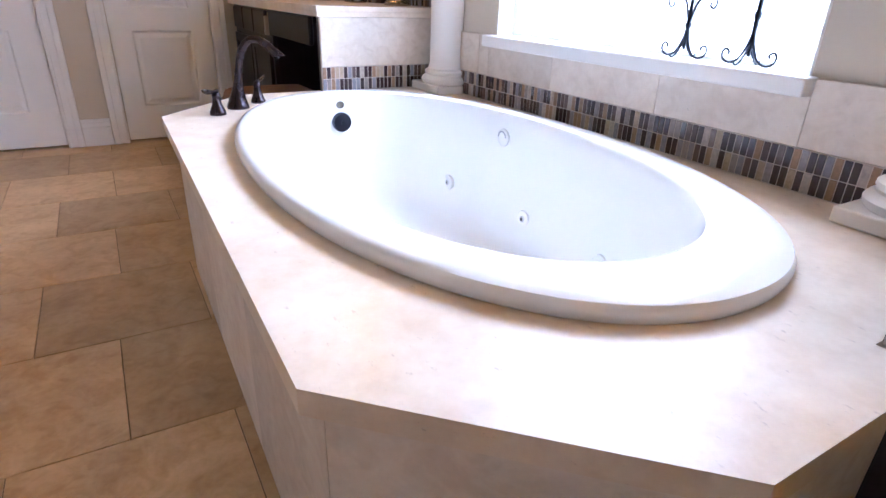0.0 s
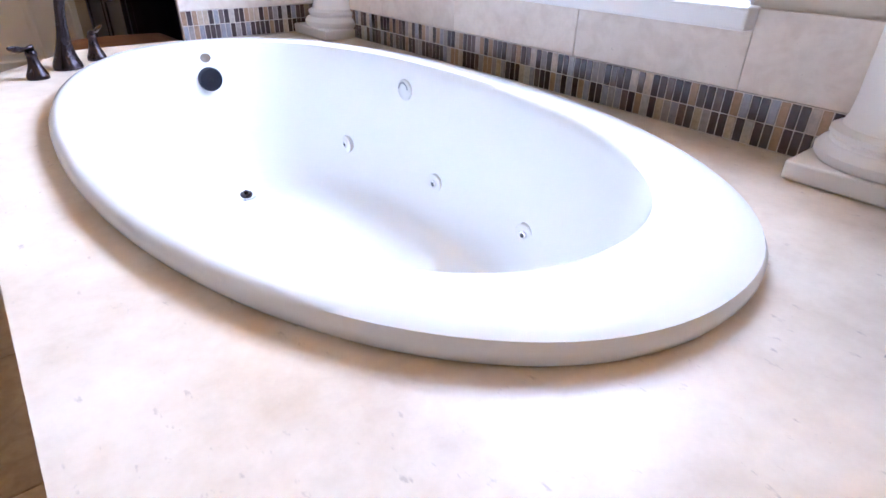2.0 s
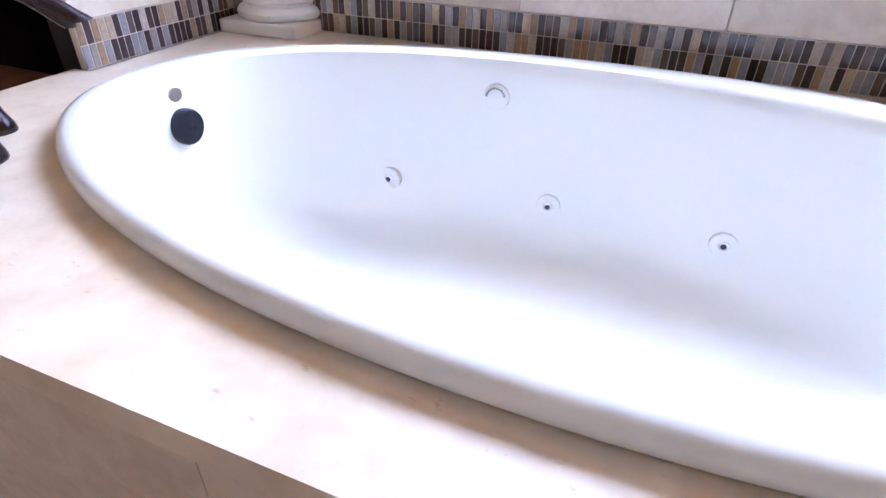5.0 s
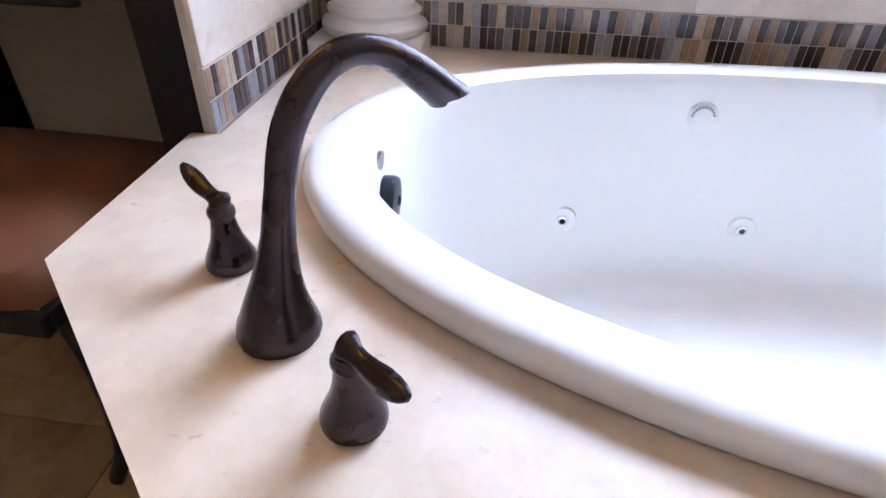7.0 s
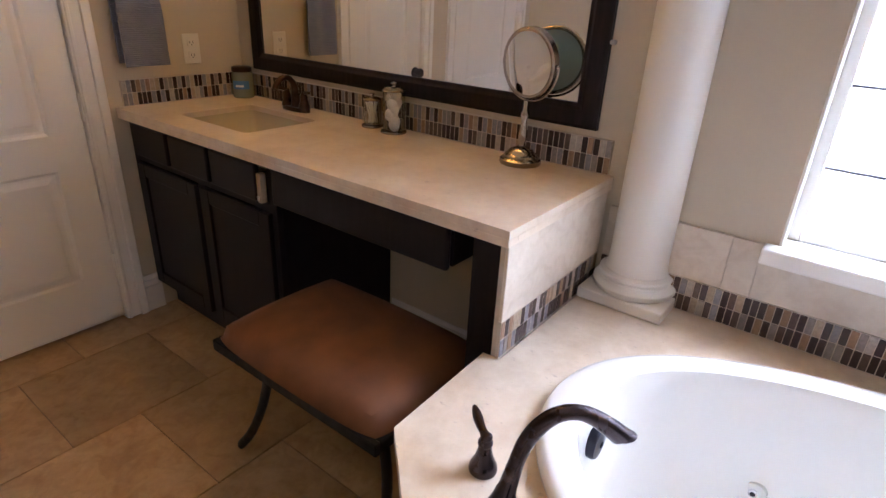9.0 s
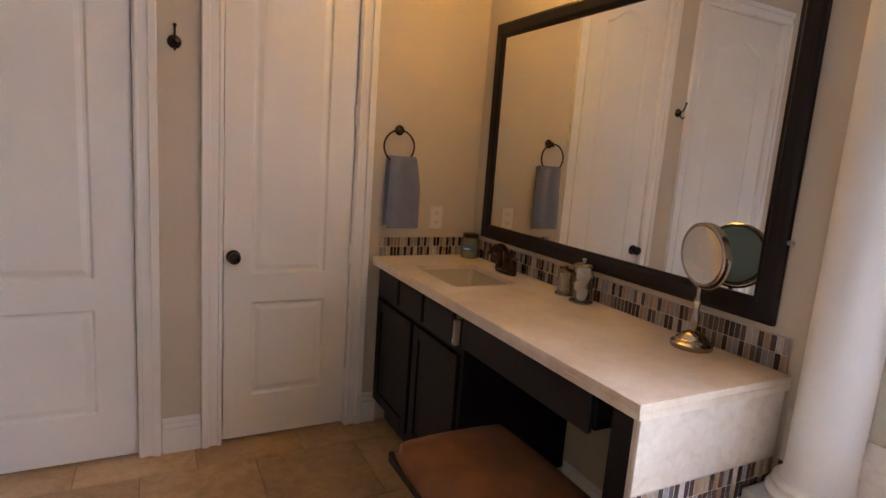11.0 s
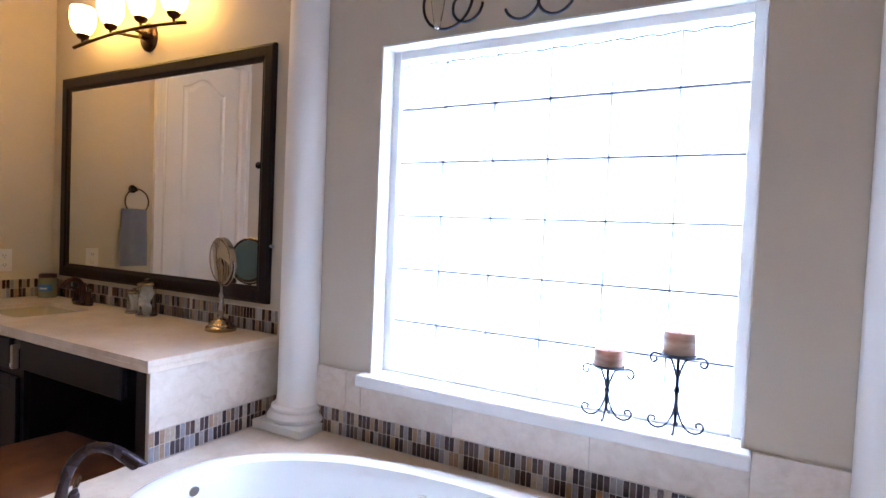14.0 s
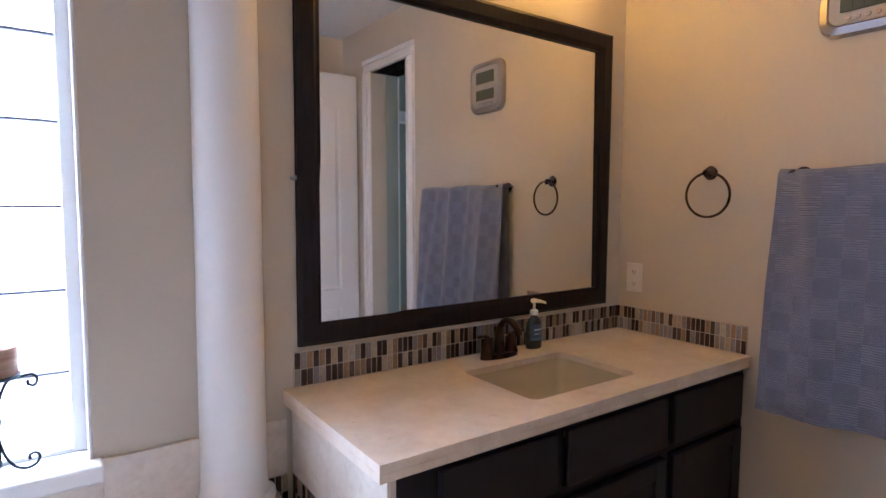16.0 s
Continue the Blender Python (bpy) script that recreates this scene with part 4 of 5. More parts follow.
def basin_tap(x, y, label):
    t = thing("basin_tap", (x, y, COUNTER), label, "faucet", "basin taps")
    z = COUNTER + 0.0008
    bm = prism([(x + 0.028 * math.cos(a) , y + 0.078 * math.sin(a)) for a in (2 * math.pi * i / 32 for i in range(32))], z, z + 0.016, 0.005, 2)
    part("base_plate", bm, M_BRONZE2, t, "", True)
    for s in (-1, 1):
        h = part("handle", lathe([(0.024, z + 0.014), (0.021, z + 0.026), (0.016, z + 0.042), (0.0125, z + 0.060), (0.0115, z + 0.068), (0.006, z + 0.074)], (x, y + s * 0.051, 0), "z", 20), M_BRONZE2, t, "", True)
        c = Vector((x, y + s * 0.051, z + 0.072))
        part("lever", tube(spline([c + Vector((0.004, -s * 0.006, 0)), c + Vector((-0.002, s * 0.012, 0.004)), c + Vector((-0.008, s * 0.034, 0.008)), c + Vector((-0.012, s * 0.050, 0.008))], 4), [0.006, 0.007, 0.0075, 0.0075, 0.007, 0.0065, 0.006, 0.006, 0.006, 0.006, 0.006, 0.0055, 0.004], 10, flat=0.6), M_BRONZE2, h, "", True)
    pts = spline([(x, y, z + 0.014), (x, y, z + 0.06), (x - 0.004, y, z + 0.098), (x - 0.028, y, z + 0.126), (x - 0.062, y, z + 0.126), (x - 0.088, y, z + 0.104), (x - 0.094, y, z + 0.090)], 4)
    n = len(pts)
    part("spout", tube(pts, [0.019 - 0.008 * min(1, i / (n * 0.4)) for i in range(n)], 14), M_BRONZE2, t, "arched bronze spout", True)
    part("lift_rod", lathe([(0.0025, z + 0.014), (0.0025, z + 0.085), (0.0055, z + 0.088), (0.0055, z + 0.096), (0.002, z + 0.099)], (x + 0.022, y, 0), "z", 12), M_BRONZE2, t, "", True)
    return t


basin_tap(2.872, 6.295, "two-handle oil-rubbed bronze basin tap behind the sink")
basin_tap(2.872, 2.215, "two-handle oil-rubbed bronze basin tap behind the sink")

# ---- stool ----
M_SUEDE = material("brown_suede", (0.23, 0.088, 0.026), 0.75)
_n = node(M_SUEDE, "ShaderNodeTexNoise", {"Vector": coords(M_SUEDE)}, Scale=9.0, Detail=4.0)
_f = node(M_SUEDE, "ShaderNodeTexNoise", {"Vector": coords(M_SUEDE)}, Scale=700.0, Detail=2.0)
base(M_SUEDE, ramp(M_SUEDE, _n.outputs["Fac"], [(0.3, (0.115, 0.039, 0.012)), (0.7, (0.195, 0.073, 0.022))]), None, _f.outputs["Fac"], 0.25, 0.0005)
M_SUEDE.node_tree.nodes["Principled BSDF"].inputs["Sheen Weight"].default_value = 0.04


def stool():
    cx, cy, hx, hy = 2.318, 5.432, 0.222, 0.318
    t = thing("vanity_stool", (cx, cy, 0), "brown suede vanity stool with curved dark metal legs", "stool")
    n = 20
    bm = bmesh.new()
    grid = {}
    for i in range(n + 1):
        for j in range(n + 1):
            u, v = 2 * i / n - 1, 2 * j / n - 1
            # slightly bowed sides and rounded corners
            sx = hx * (1 - 0.035 * v * v) - 0.012 * abs(u * v) ** 6
            sy = hy * (1 - 0.030 * u * u) - 0.012 * abs(u * v) ** 6
            e = max(abs(u), abs(v))
            z = 0.428 + 0.062 * (1 - e ** 7) ** 0.5 * (1 - 0.16 * (u * u + v * v) / 2)
            grid[i, j] = bm.verts.new((cx + u * sx, cy + v * sy, z))
    for i in range(n):
        for j in range(n):
            bm.faces.new((grid[i, j], grid[i + 1, j], grid[i + 1, j + 1], grid[i, j + 1]))
    rim = [grid[i, 0] for i in range(n)] + [grid[n, j] for j in range(n)] + [grid[i, n] for i in range(n, 0, -1)] + [grid[0, j] for j in range(n, 0, -1)]
    low = [bm.verts.new((v.co.x, v.co.y, 0.421)) for v in rim]
    for i in range(len(rim)):
        j = (i + 1) % len(rim)
        bm.faces.new((rim[i], rim[j], low[j], low[i]))
    bm.faces.new(low)
    part("seat_cushion", bm, M_SUEDE, t, "brown suede cushion", True)
    for a, b in (((cx - hx + 0.004, cy - hy + 0.004, 0.385), (cx - hx + 0.022, cy + hy - 0.004, 0.4205)), ((cx + hx - 0.022, cy - hy + 0.004, 0.385), (cx + hx - 0.004, cy + hy - 0.004, 0.4205)),
                 ((cx - hx + 0.022, cy - hy + 0.004, 0.385), (cx + hx - 0.022, cy - hy + 0.022, 0.4205)), ((cx - hx + 0.022, cy + hy - 0.022, 0.385), (cx + hx - 0.022, cy + hy - 0.004, 0.4205))):
        part("apron", cube(a, b, 0.003), M_IRON, t)
    for sx in (-1, 1):
        x = cx + sx * (hx - 0.05)
        for sy in (-1, 1):
            ys = (0.125, 0.150, 0.190, 0.250, 0.312) if sy > 0 else (-0.295, -0.306, -0.304, -0.288, -0.252)
            pts = spline([(x, cy + q, h) for q, h in zip(ys, (0.387, 0.30, 0.20, 0.09, 0.008))], 5)
            part("leg", tube(pts, 0.0165, 12, flat=0.8), M_IRON, t, "curved dark metal leg", True)
        part("stretcher", tube([(x, cy - 0.295, 0.375), (x, cy + 0.125, 0.375)], 0.008, 10), M_IRON, t, "", True)
    return t


stool()

# ---- things on the north worktop ----


def shaving_mirror():
    x, y = 2.868, 5.262
    t = thing("shaving_mirror", (x, y, COUNTER), "round nickel magnifying mirror on a turned stand", "mirror")
    z = COUNTER + 0.0008
    part("foot", lathe([(0.060, z), (0.062, z + 0.004), (0.061, z + 0.014), (0.056, z + 0.018), (0.050, z + 0.021), (0.048, z + 0.028), (0.040, z + 0.033), (0.036, z + 0.040), (0.022, z + 0.047), (0.012, z + 0.052)], (x, y, 0), "z", 36), M_NICKEL, t, "stepped round foot", True)
    part("stem", lathe([(0.010, z + 0.050), (0.008, z + 0.060), (0.012, z + 0.070), (0.0135, z + 0.085), (0.011, z + 0.108), (0.008, z + 0.128), (0.0125, z + 0.140), (0.0125, z + 0.147), (0.0075, z + 0.155), (0.0075, z + 0.183)], (x, y, 0), "z", 24), M_NICKEL, t, "turned stem", True)
    zc, r = COUNTER + 0.285, 0.093
    fr = pose(x, y, zc, 0, 4, 167)
    def turned(bm):
        bmesh.ops.transform(bm, matrix=fr, verts=bm.verts)
        return bm
    ring = []
    for i in range(49):
        a = 2 * math.pi * i / 48
        ring.append((0, (r - 0.002) * math.cos(a), (r - 0.002) * math.sin(a)))
    part("rim", turned(lathe([(r - 0.008, 0.012), (r - 0.001, 0.0135), (r + 0.003, 0.010), (r + 0.003, -0.010), (r - 0.001, -0.0135), (r - 0.008, -0.012)], (0, 0, 0), "x", 48, close=False)), M_NICKEL, t, "polished double rim", True)
    part("front_glass", turned(lathe([(r - 0.007, 0.0118), (0.06, 0.009), (0.03, 0.0081), (0.0002, 0.0078)], (0, 0, 0), "x", 48, close=False)), M_MIRROR, t, "magnifying mirror glass", True)
    # the back's pale blue-grey colour stands in for its mirrored reflection
    part("back_glass", turned(lathe([(r - 0.007, -0.0118), (0.0002, -0.0118)], (0, 0, 0), "x", 48, close=False)), material("painted_back_reflection", (0.30, 0.39, 0.385), 0.14), t, "mirror back with its reflection painted in as pale blue-grey")
    for s in (-1, 1):
        part("pivot", turned(tube([(0, s * (r + 0.002), 0), (0, s * (r + 0.008), 0), (0, s * (r + 0.012), 0)], [0.005, 0.0065, 0.003], 12)), M_NICKEL, t, "", True)
    yoke = [(0, (r + 0.009) * math.cos(a), (r + 0.009) * math.sin(a)) for a in (math.pi * (1 + i / 24) for i in range(25))]
    part("yoke", turned(tube(yoke, 0.0035, 8)), M_NICKEL, t, "", True)
    return t


shaving_mirror()
M_CLEAR = material("clear_glass", (0.96, 0.97, 0.96), 0.03, 0.0, IOR=1.45, Transmission_Weight=1.0)
M_COTTON = painted("cotton", (0.90, 0.87, 0.82), 0.95, 120.0, 0.8)


def canister(x, y, r, h, label, swabs=False):
    t = thing("glass_canister", (x, y, COUNTER), label, "jar", "glass canisters on the worktop")
    z = COUNTER + 0.0008
    part("foot", lathe([(r + 0.006, z), (r + 0.008, z + 0.003), (r + 0.006, z + 0.008), (r - 0.001, z + 0.010)], (x, y, 0), "z", 28), M_NICKEL, t, "metal foot", True)
    j = part("jar", lathe([(r - 0.002, z + 0.0105), (r, z + 0.014), (r, z + h * 0.82), (r - 0.0018, z + h * 0.82), (r - 0.0018, z + 0.016), (0.0005, z + 0.0155)], (x, y, 0), "z", 28, close=False), M_CLEAR, t, "clear glass jar", True)
    j.visible_shadow = False
    part("lid", lathe([(r + 0.002, z + h * 0.822), (r + 0.003, z + h * 0.85), (r * 0.75, z + h * 0.89), (r * 0.22, z + h * 0.905), (r * 0.18, z + h * 0.93), (r * 0.32, z + h * 0.955), (r * 0.30, z + h * 0.985), (0.001, z + h)], (x, y, 0), "z", 28), M_NICKEL, t, "metal lid with a knob", True)
    rng = random.Random(int(r * 1000))
    if swabs:
        for i in range(26):
            a, q = rng.uniform(0, 6.28), rng.uniform(0, r * 0.62)
            b, p = rng.uniform(0, 6.28), rng.uniform(0, r * 0.72)
            part("cotton_swab", tube([(x + q * math.cos(a), y + q * math.sin(a), z + 0.018), (x + p * math.cos(b), y + p * math.sin(b), z + h * 0.74)], [0.0024, 0.0022], 6), M_COTTON, t)
    else:
        for i in range(18):
            a, q, zz = rng.uniform(0, 6.28), rng.uniform(0.2, 1) * r * 0.42, z + 0.030 + h * 0.72 * i / 20
            bm = bmesh.new()
            bmesh.ops.create_icosphere(bm, subdivisions=2, radius=r * 0.5)
            for v in bm.verts:
                v.co *= 1 + 0.16 * noise.noise(v.co * 60 + Vector((i, i, i)))
            bmesh.ops.translate(bm, verts=bm.verts, vec=(x + q * math.cos(a), y + q * math.sin(a), zz))
            part("cotton_ball", bm, M_COTTON, t, "", True)
    return t


canister(2.890, 5.893, 0.031, 0.118, "small glass canister of cotton swabs with metal lid", True)
canister(2.878, 5.778, 0.038, 0.172, "tall glass canister of cotton balls with metal lid")


def candle_jar():
    x, y = 2.890, 6.668
    t = thing("candle_jar", (x, y, COUNTER), "grey-green jar candle with a dark lid and blue label", "candle")
    z = COUNTER + 0.0008
    part("jar", lathe([(0.041, z), (0.0445, z + 0.004), (0.0445, z + 0.092), (0.041, z + 0.104), (0.038, z + 0.107)], (x, y, 0), "z", 28), material("green_wax_glass", (0.20, 0.21, 0.15), 0.12), t, "", True)
    part("lid", lathe([(0.0415, z + 0.107), (0.0415, z + 0.124), (0.035, z + 0.128), (0.001, z + 0.128)], (x, y, 0), "z", 28), M_BRONZE2, t, "dark metal lid", True)
    bm = bmesh.new()
    pts = [(x + 0.0449 * math.cos(a), y + 0.0449 * math.sin(a)) for a in (radians(175 + 95 * i / 12) for i in range(13))]
    lo = [bm.verts.new((*p, z + 0.038)) for p in pts]
    hi = [bm.verts.new((*p, z + 0.072)) for p in pts]
    for i in range(12):
        bm.faces.new((lo[i], lo[i + 1], hi[i + 1], hi[i]))
    part("paper_label", bm, material("blue_label", (0.05, 0.16, 0.34), 0.5), t, "blue paper label")
    bm = bmesh.new()
    pts = [(x + 0.0451 * math.cos(a), y + 0.0451 * math.sin(a)) for a in (radians(195 + 45 * i / 8) for i in range(9))]
    lo = [bm.verts.new((*p, z + 0.046)) for p in pts]
    hi = [bm.verts.new((*p, z + 0.055)) for p in pts]
    for i in range(8):
        bm.faces.new((lo[i], lo[i + 1], hi[i + 1], hi[i]))
    part("label_band", bm, material("label_white", (0.6, 0.62, 0.62), 0.5), t)
    return t


candle_jar()


# ---- soap dispenser on the south worktop ----
def soap():
    x, y = 2.895, 2.035
    t = thing("soap_dispenser", (x, y, COUNTER), "clear pump bottle of blue hand soap", "soap bottle")
    z = COUNTER + 0.0008
    blue = material("blue_soap", (0.07, 0.11, 0.17), 0.08, 0.0, Transmission_Weight=0.5)
    part("bottle", lathe([(0.030, z), (0.033, z + 0.006), (0.034, z + 0.05), (0.031, z + 0.085), (0.022, z + 0.104), (0.013, z + 0.112), (0.012, z + 0.122)], (x, y, 0), "z", 28, squash=(0.68, 1.0)), blue, t, "", True)
    white = material("white_plastic", (0.75, 0.74, 0.7), 0.3)
    part("collar", lathe([(0.0135, z + 0.118), (0.0145, z + 0.121), (0.0145, z + 0.134), (0.008, z + 0.138), (0.0045, z + 0.140), (0.0045, z + 0.162)], (x, y, 0), "z", 20), white, t, "white pump collar", True)
    part("pump_head", tube(spline([(x + 0.006, y + 0.010, z + 0.166), (x, y, z + 0.168), (x - 0.014, y - 0.020, z + 0.166), (x - 0.024, y - 0.034, z + 0.160)], 4), [0.006, 0.009, 0.010, 0.010, 0.010, 0.009, 0.008, 0.007, 0.0065, 0.006, 0.005, 0.005, 0.0045], 12, flat=0.6), white, t, "white pump spout", True)
    navy = material("navy_label", (0.025, 0.05, 0.11), 0.4)
    pale = material("pale_label", (0.32, 0.42, 0.5), 0.4)
    for (a0, a1, z0, z1, g, mt) in ((120, 240, 0.030, 0.088, 1.012, navy), (150, 205, 0.066, 0.072, 1.022, pale), (150, 190, 0.052, 0.056, 1.022, pale), (130, 220, 0.034, 0.046, 1.018, material("teal_label", (0.05, 0.18, 0.22), 0.4))):
        bm = bmesh.new()
        k = 10
        ang = [radians(a0 + (a1 - a0) * i / k) for i in range(k + 1)]
        lo = [bm.verts.new((x + 0.034 * 0.68 * g * math.cos(a), y + 0.034 * g * math.sin(a), z + z0)) for a in ang]
        hi = [bm.verts.new((x + 0.0325 * 0.68 * g * math.cos(a), y + 0.0325 * g * math.sin(a), z + z1)) for a in ang]
        for i in range(k):
            bm.faces.new((lo[i], lo[i + 1], hi[i + 1], hi[i]))
        part("printed_label", bm, mt, t)
    return t


soap()


# ---- towels and rings ----
def terry(name, colour, scale=260.0, checks=15.0):
    m = material(name, colour, 0.95)
    v = coords(m)
    n = node(m, "ShaderNodeTexNoise", {"Vector": v}, Scale=scale, Detail=2.0)
    w = node(m, "ShaderNodeTexWave", {"Vector": v}, Scale=44.0, Distortion=1.2, Detail=2.0)
    w.bands_direction = "Z"
    k = node(m, "ShaderNodeTexChecker", {"Vector": coords(m, False, (1, 0, 1))}, Scale=checks)
    big = node(m, "ShaderNodeTexNoise", {"Vector": v}, Scale=14.0, Detail=2.0)
    c = ramp(m, big.outputs["Fac"], [(0.35, tuple(x * 0.82 for x in colour)), (0.65, tuple(x * 1.12 for x in colour))])
    rib = ramp(m, w.outputs["Color"], [(0.2, tuple(x * 0.86 for x in colour)), (0.8, tuple(x * 1.12 for x in colour))])
    c = mixed(m, 0.55, c, mixed(m, k.outputs["Fac"], rib, tuple(x * 0.80 for x in colour)))
    h = mixed(m, mixed(m, k.outputs["Fac"], (0.6, 0.6, 0.6), (0.15, 0.15, 0.15)), n.outputs["Fac"], w.outputs["Color"])
    m.node_tree.nodes["Principled BSDF"].inputs["Sheen Weight"].default_value = 0.4
    return base(m, c, None, h, 0.9, 0.006)


M_TOWEL = terry("blue_terry", (0.195, 0.215, 0.315), 320.0, 17.0)
M_HAND = terry("blue_ribbed_terry", (0.19, 0.215, 0.325), 260.0, 0.0)


def sheet(point, nu, nv, thick=0.006):
    """A cloth grid point(u, v) with thickness."""
    bm = bmesh.new()
    g = [[bm.verts.new(point(i / nu, j / nv)) for j in range(nv + 1)] for i in range(nu + 1)]
    for i in range(nu):
        for j in range(nv):
            bm.faces.new((g[i][j], g[i + 1][j], g[i + 1][j + 1], g[i][j + 1]))
    bmesh.ops.recalc_face_normals(bm, faces=bm.faces)
    bmesh.ops.solidify(bm, geom=bm.faces[:], thickness=thick)
    return bm


def towel_ring(x, wall_y, side, z, label):
    """Bronze ring on a rosette; side is the way out of the wall along y."""
    t = thing("towel_ring", (x, wall_y, z), label, "towel ring", "bronze towel rings")
    y = lambda d: wall_y + side * d
    part("rosette", lathe([(0.024, side * 0.0008), (0.025, side * 0.005), (0.021, side * 0.010), (0.011, side * 0.014), (0.009, side * 0.034), (0.011, side * 0.040), (0.006, side * 0.046)], (x, wall_y, z), "y", 24), M_BRONZE, t, "round bronze rosette", True)
    part("post", lathe([(0.008, -0.013), (0.009, -0.004), (0.006, 0.003)], (x - 0.004, y(0.038), z - 0.002), "z", 12), M_BRONZE, t, "", True)
    r = 0.077
    ring = [(x - 0.010 + r * math.sin(a), y(0.038) + side * 0.004 * math.sin(a), z - 0.078 + r * math.cos(a)) for a in (2 * math.pi * i / 40 for i in range(41))]
    part("ring", tube(ring, 0.0045, 10), M_BRONZE2, t, "thin bronze ring", True)
    return t


towel_ring(2.488, NORTH, -1, 1.498, "bronze towel ring holding a blue hand towel")
towel_ring(2.568, SOUTH, 1, 1.498, "empty bronze towel ring")


def hand_towel():
    x0, x1, z0, z1 = 2.424, 2.590, 1.020, 1.362
    t = thing("hand_towel", (2.49, NORTH - 0.04, z0), "blue ribbed hand towel hanging folded through a ring", "towel")
    yb = NORTH - 0.040
    def front(u, v):
        zz = z1 + 0.006 - v * (z1 - z0)
        w = 0.82 + 0.18 * min(1, v * 2.2)
        xm = (x0 + x1) / 2 - 0.010 * (1 - min(1, v * 3))
        return (xm + (u - 0.5) * (x1 - x0) * w, yb - 0.010 - 0.007 * math.sin(u * 9.0 + 0.7) * (0.4 + 0.6 * (1 - v)) - 0.008 * v, zz)
    def back(u, v):
        zz = z1 + 0.006 - v * (z1 - z0 - 0.012)
        return ((x0 + x1) / 2 - 0.014 + (u - 0.5) * (x1 - x0) * 0.93, yb + 0.012 + 0.004 * math.sin(u * 8.0) - 0.002 * v, zz)
    part("front_fold", sheet(front, 22, 18, 0.007), M_HAND, t, "", True)
    part("back_fold", sheet(back, 18, 14, 0.006), M_HAND, t, "", True)
    def top(u, v):
        a = math.pi * v
        return ((x0 + x1) / 2 - 0.010 + (u - 0.5) * (x1 - x0) * 0.83, yb + 0.001 + 0.0125 * math.cos(a), z1 + 0.005 + 0.009 * math.sin(a))
    part("top_fold", sheet(top, 14, 8, 0.006), M_HAND, t, "", True)


hand_towel()

TB_Y, TB_Z = SOUTH + 0.072, 1.478


def towel_bar():
    t = thing("towel_bar", (1.96, SOUTH, TB_Z), "bronze towel bar carrying a blue bath towel", "towel bar")
    part("bar", tube([(1.655, TB_Y, TB_Z), (2.268, TB_Y, TB_Z)], 0.009, 14), M_BRONZE, t, "", True)
    for x in (1.655, 2.268):
        part("bracket", lathe([(0.026, 0.0008), (0.027, 0.006), (0.022, 0.012), (0.012, 0.018), (0.010, 0.055), (0.014, 0.062), (0.015, 0.078), (0.010, 0.084)], (x, SOUTH, TB_Z), "y", 24), M_BRONZE, t, "round bronze bracket", True)


towel_bar()


def bath_towel():
    x0, x1, z0 = 1.635, 2.308, 0.760
    t = thing("bath_towel", (1.96, TB_Y, z0), "thick blue-grey bath towel with woven checks, hung over a bar", "towel")
    def drop(side, low):
        def f(u, v):
            zz = TB_Z - 0.002 - v * (TB_Z - low)
            flare = 1 + 0.020 * v
            sag = 0.020 * math.sin(u * 7.3 + 1.2) * v + 0.012 * math.sin(u * 17 + 0.4 + 0.8 * v) * (1 - 0.3 * v) + 0.006 * math.sin(u * 31 + 4 * v) + 0.0025 * math.sin(u * 60 + 9 * v)
            return ((x0 + x1) / 2 + (u - 0.5) * (x1 - x0) * flare + 0.008 * v, TB_Y + side * (0.026 + 0.020 * v * (1 if side > 0 else 0.3)) + sag * (1 if side > 0 else 0.25), zz - 0.012 * u * v)
        return f
    part("front_drop", sheet(drop(1, z0), 44, 40, 0.009), M_TOWEL, t, "", True)
    part("back_drop", sheet(drop(-1, z0 + 0.03), 30, 24, 0.007), M_TOWEL, t, "", True)
    def top(u, v):
        a = math.pi * v
        sag = 0.012 * math.sin(u * 17 + 0.4) + 0.006 * math.sin(u * 31) + 0.0025 * math.sin(u * 60)
        return ((x0 + x1) / 2 + (u - 0.5) * (x1 - x0), TB_Y + sag * (1 if v < 0.5 else 0.25) + 0.026 * math.cos(a), TB_Z - 0.003 + (0.021 + 0.004 * math.sin(u * 13)) * math.sin(a))
    part("top_fold", sheet(top, 44, 10, 0.008), M_TOWEL, t, "", True)
    tag = material("blue_tag", (0.02, 0.10, 0.42), 0.5)
    part("care_tag", cube((2.205, TB_Y - 0.004, z0 - 0.024), (2.245, TB_Y - 0.001, z0 + 0.02)), tag, t, "bright blue sewn tag")


bath_towel()


# ---- fittings on the walls ----
M_PLASTIC = material("ivory_plastic", (0.74, 0.71, 0.64), 0.35)


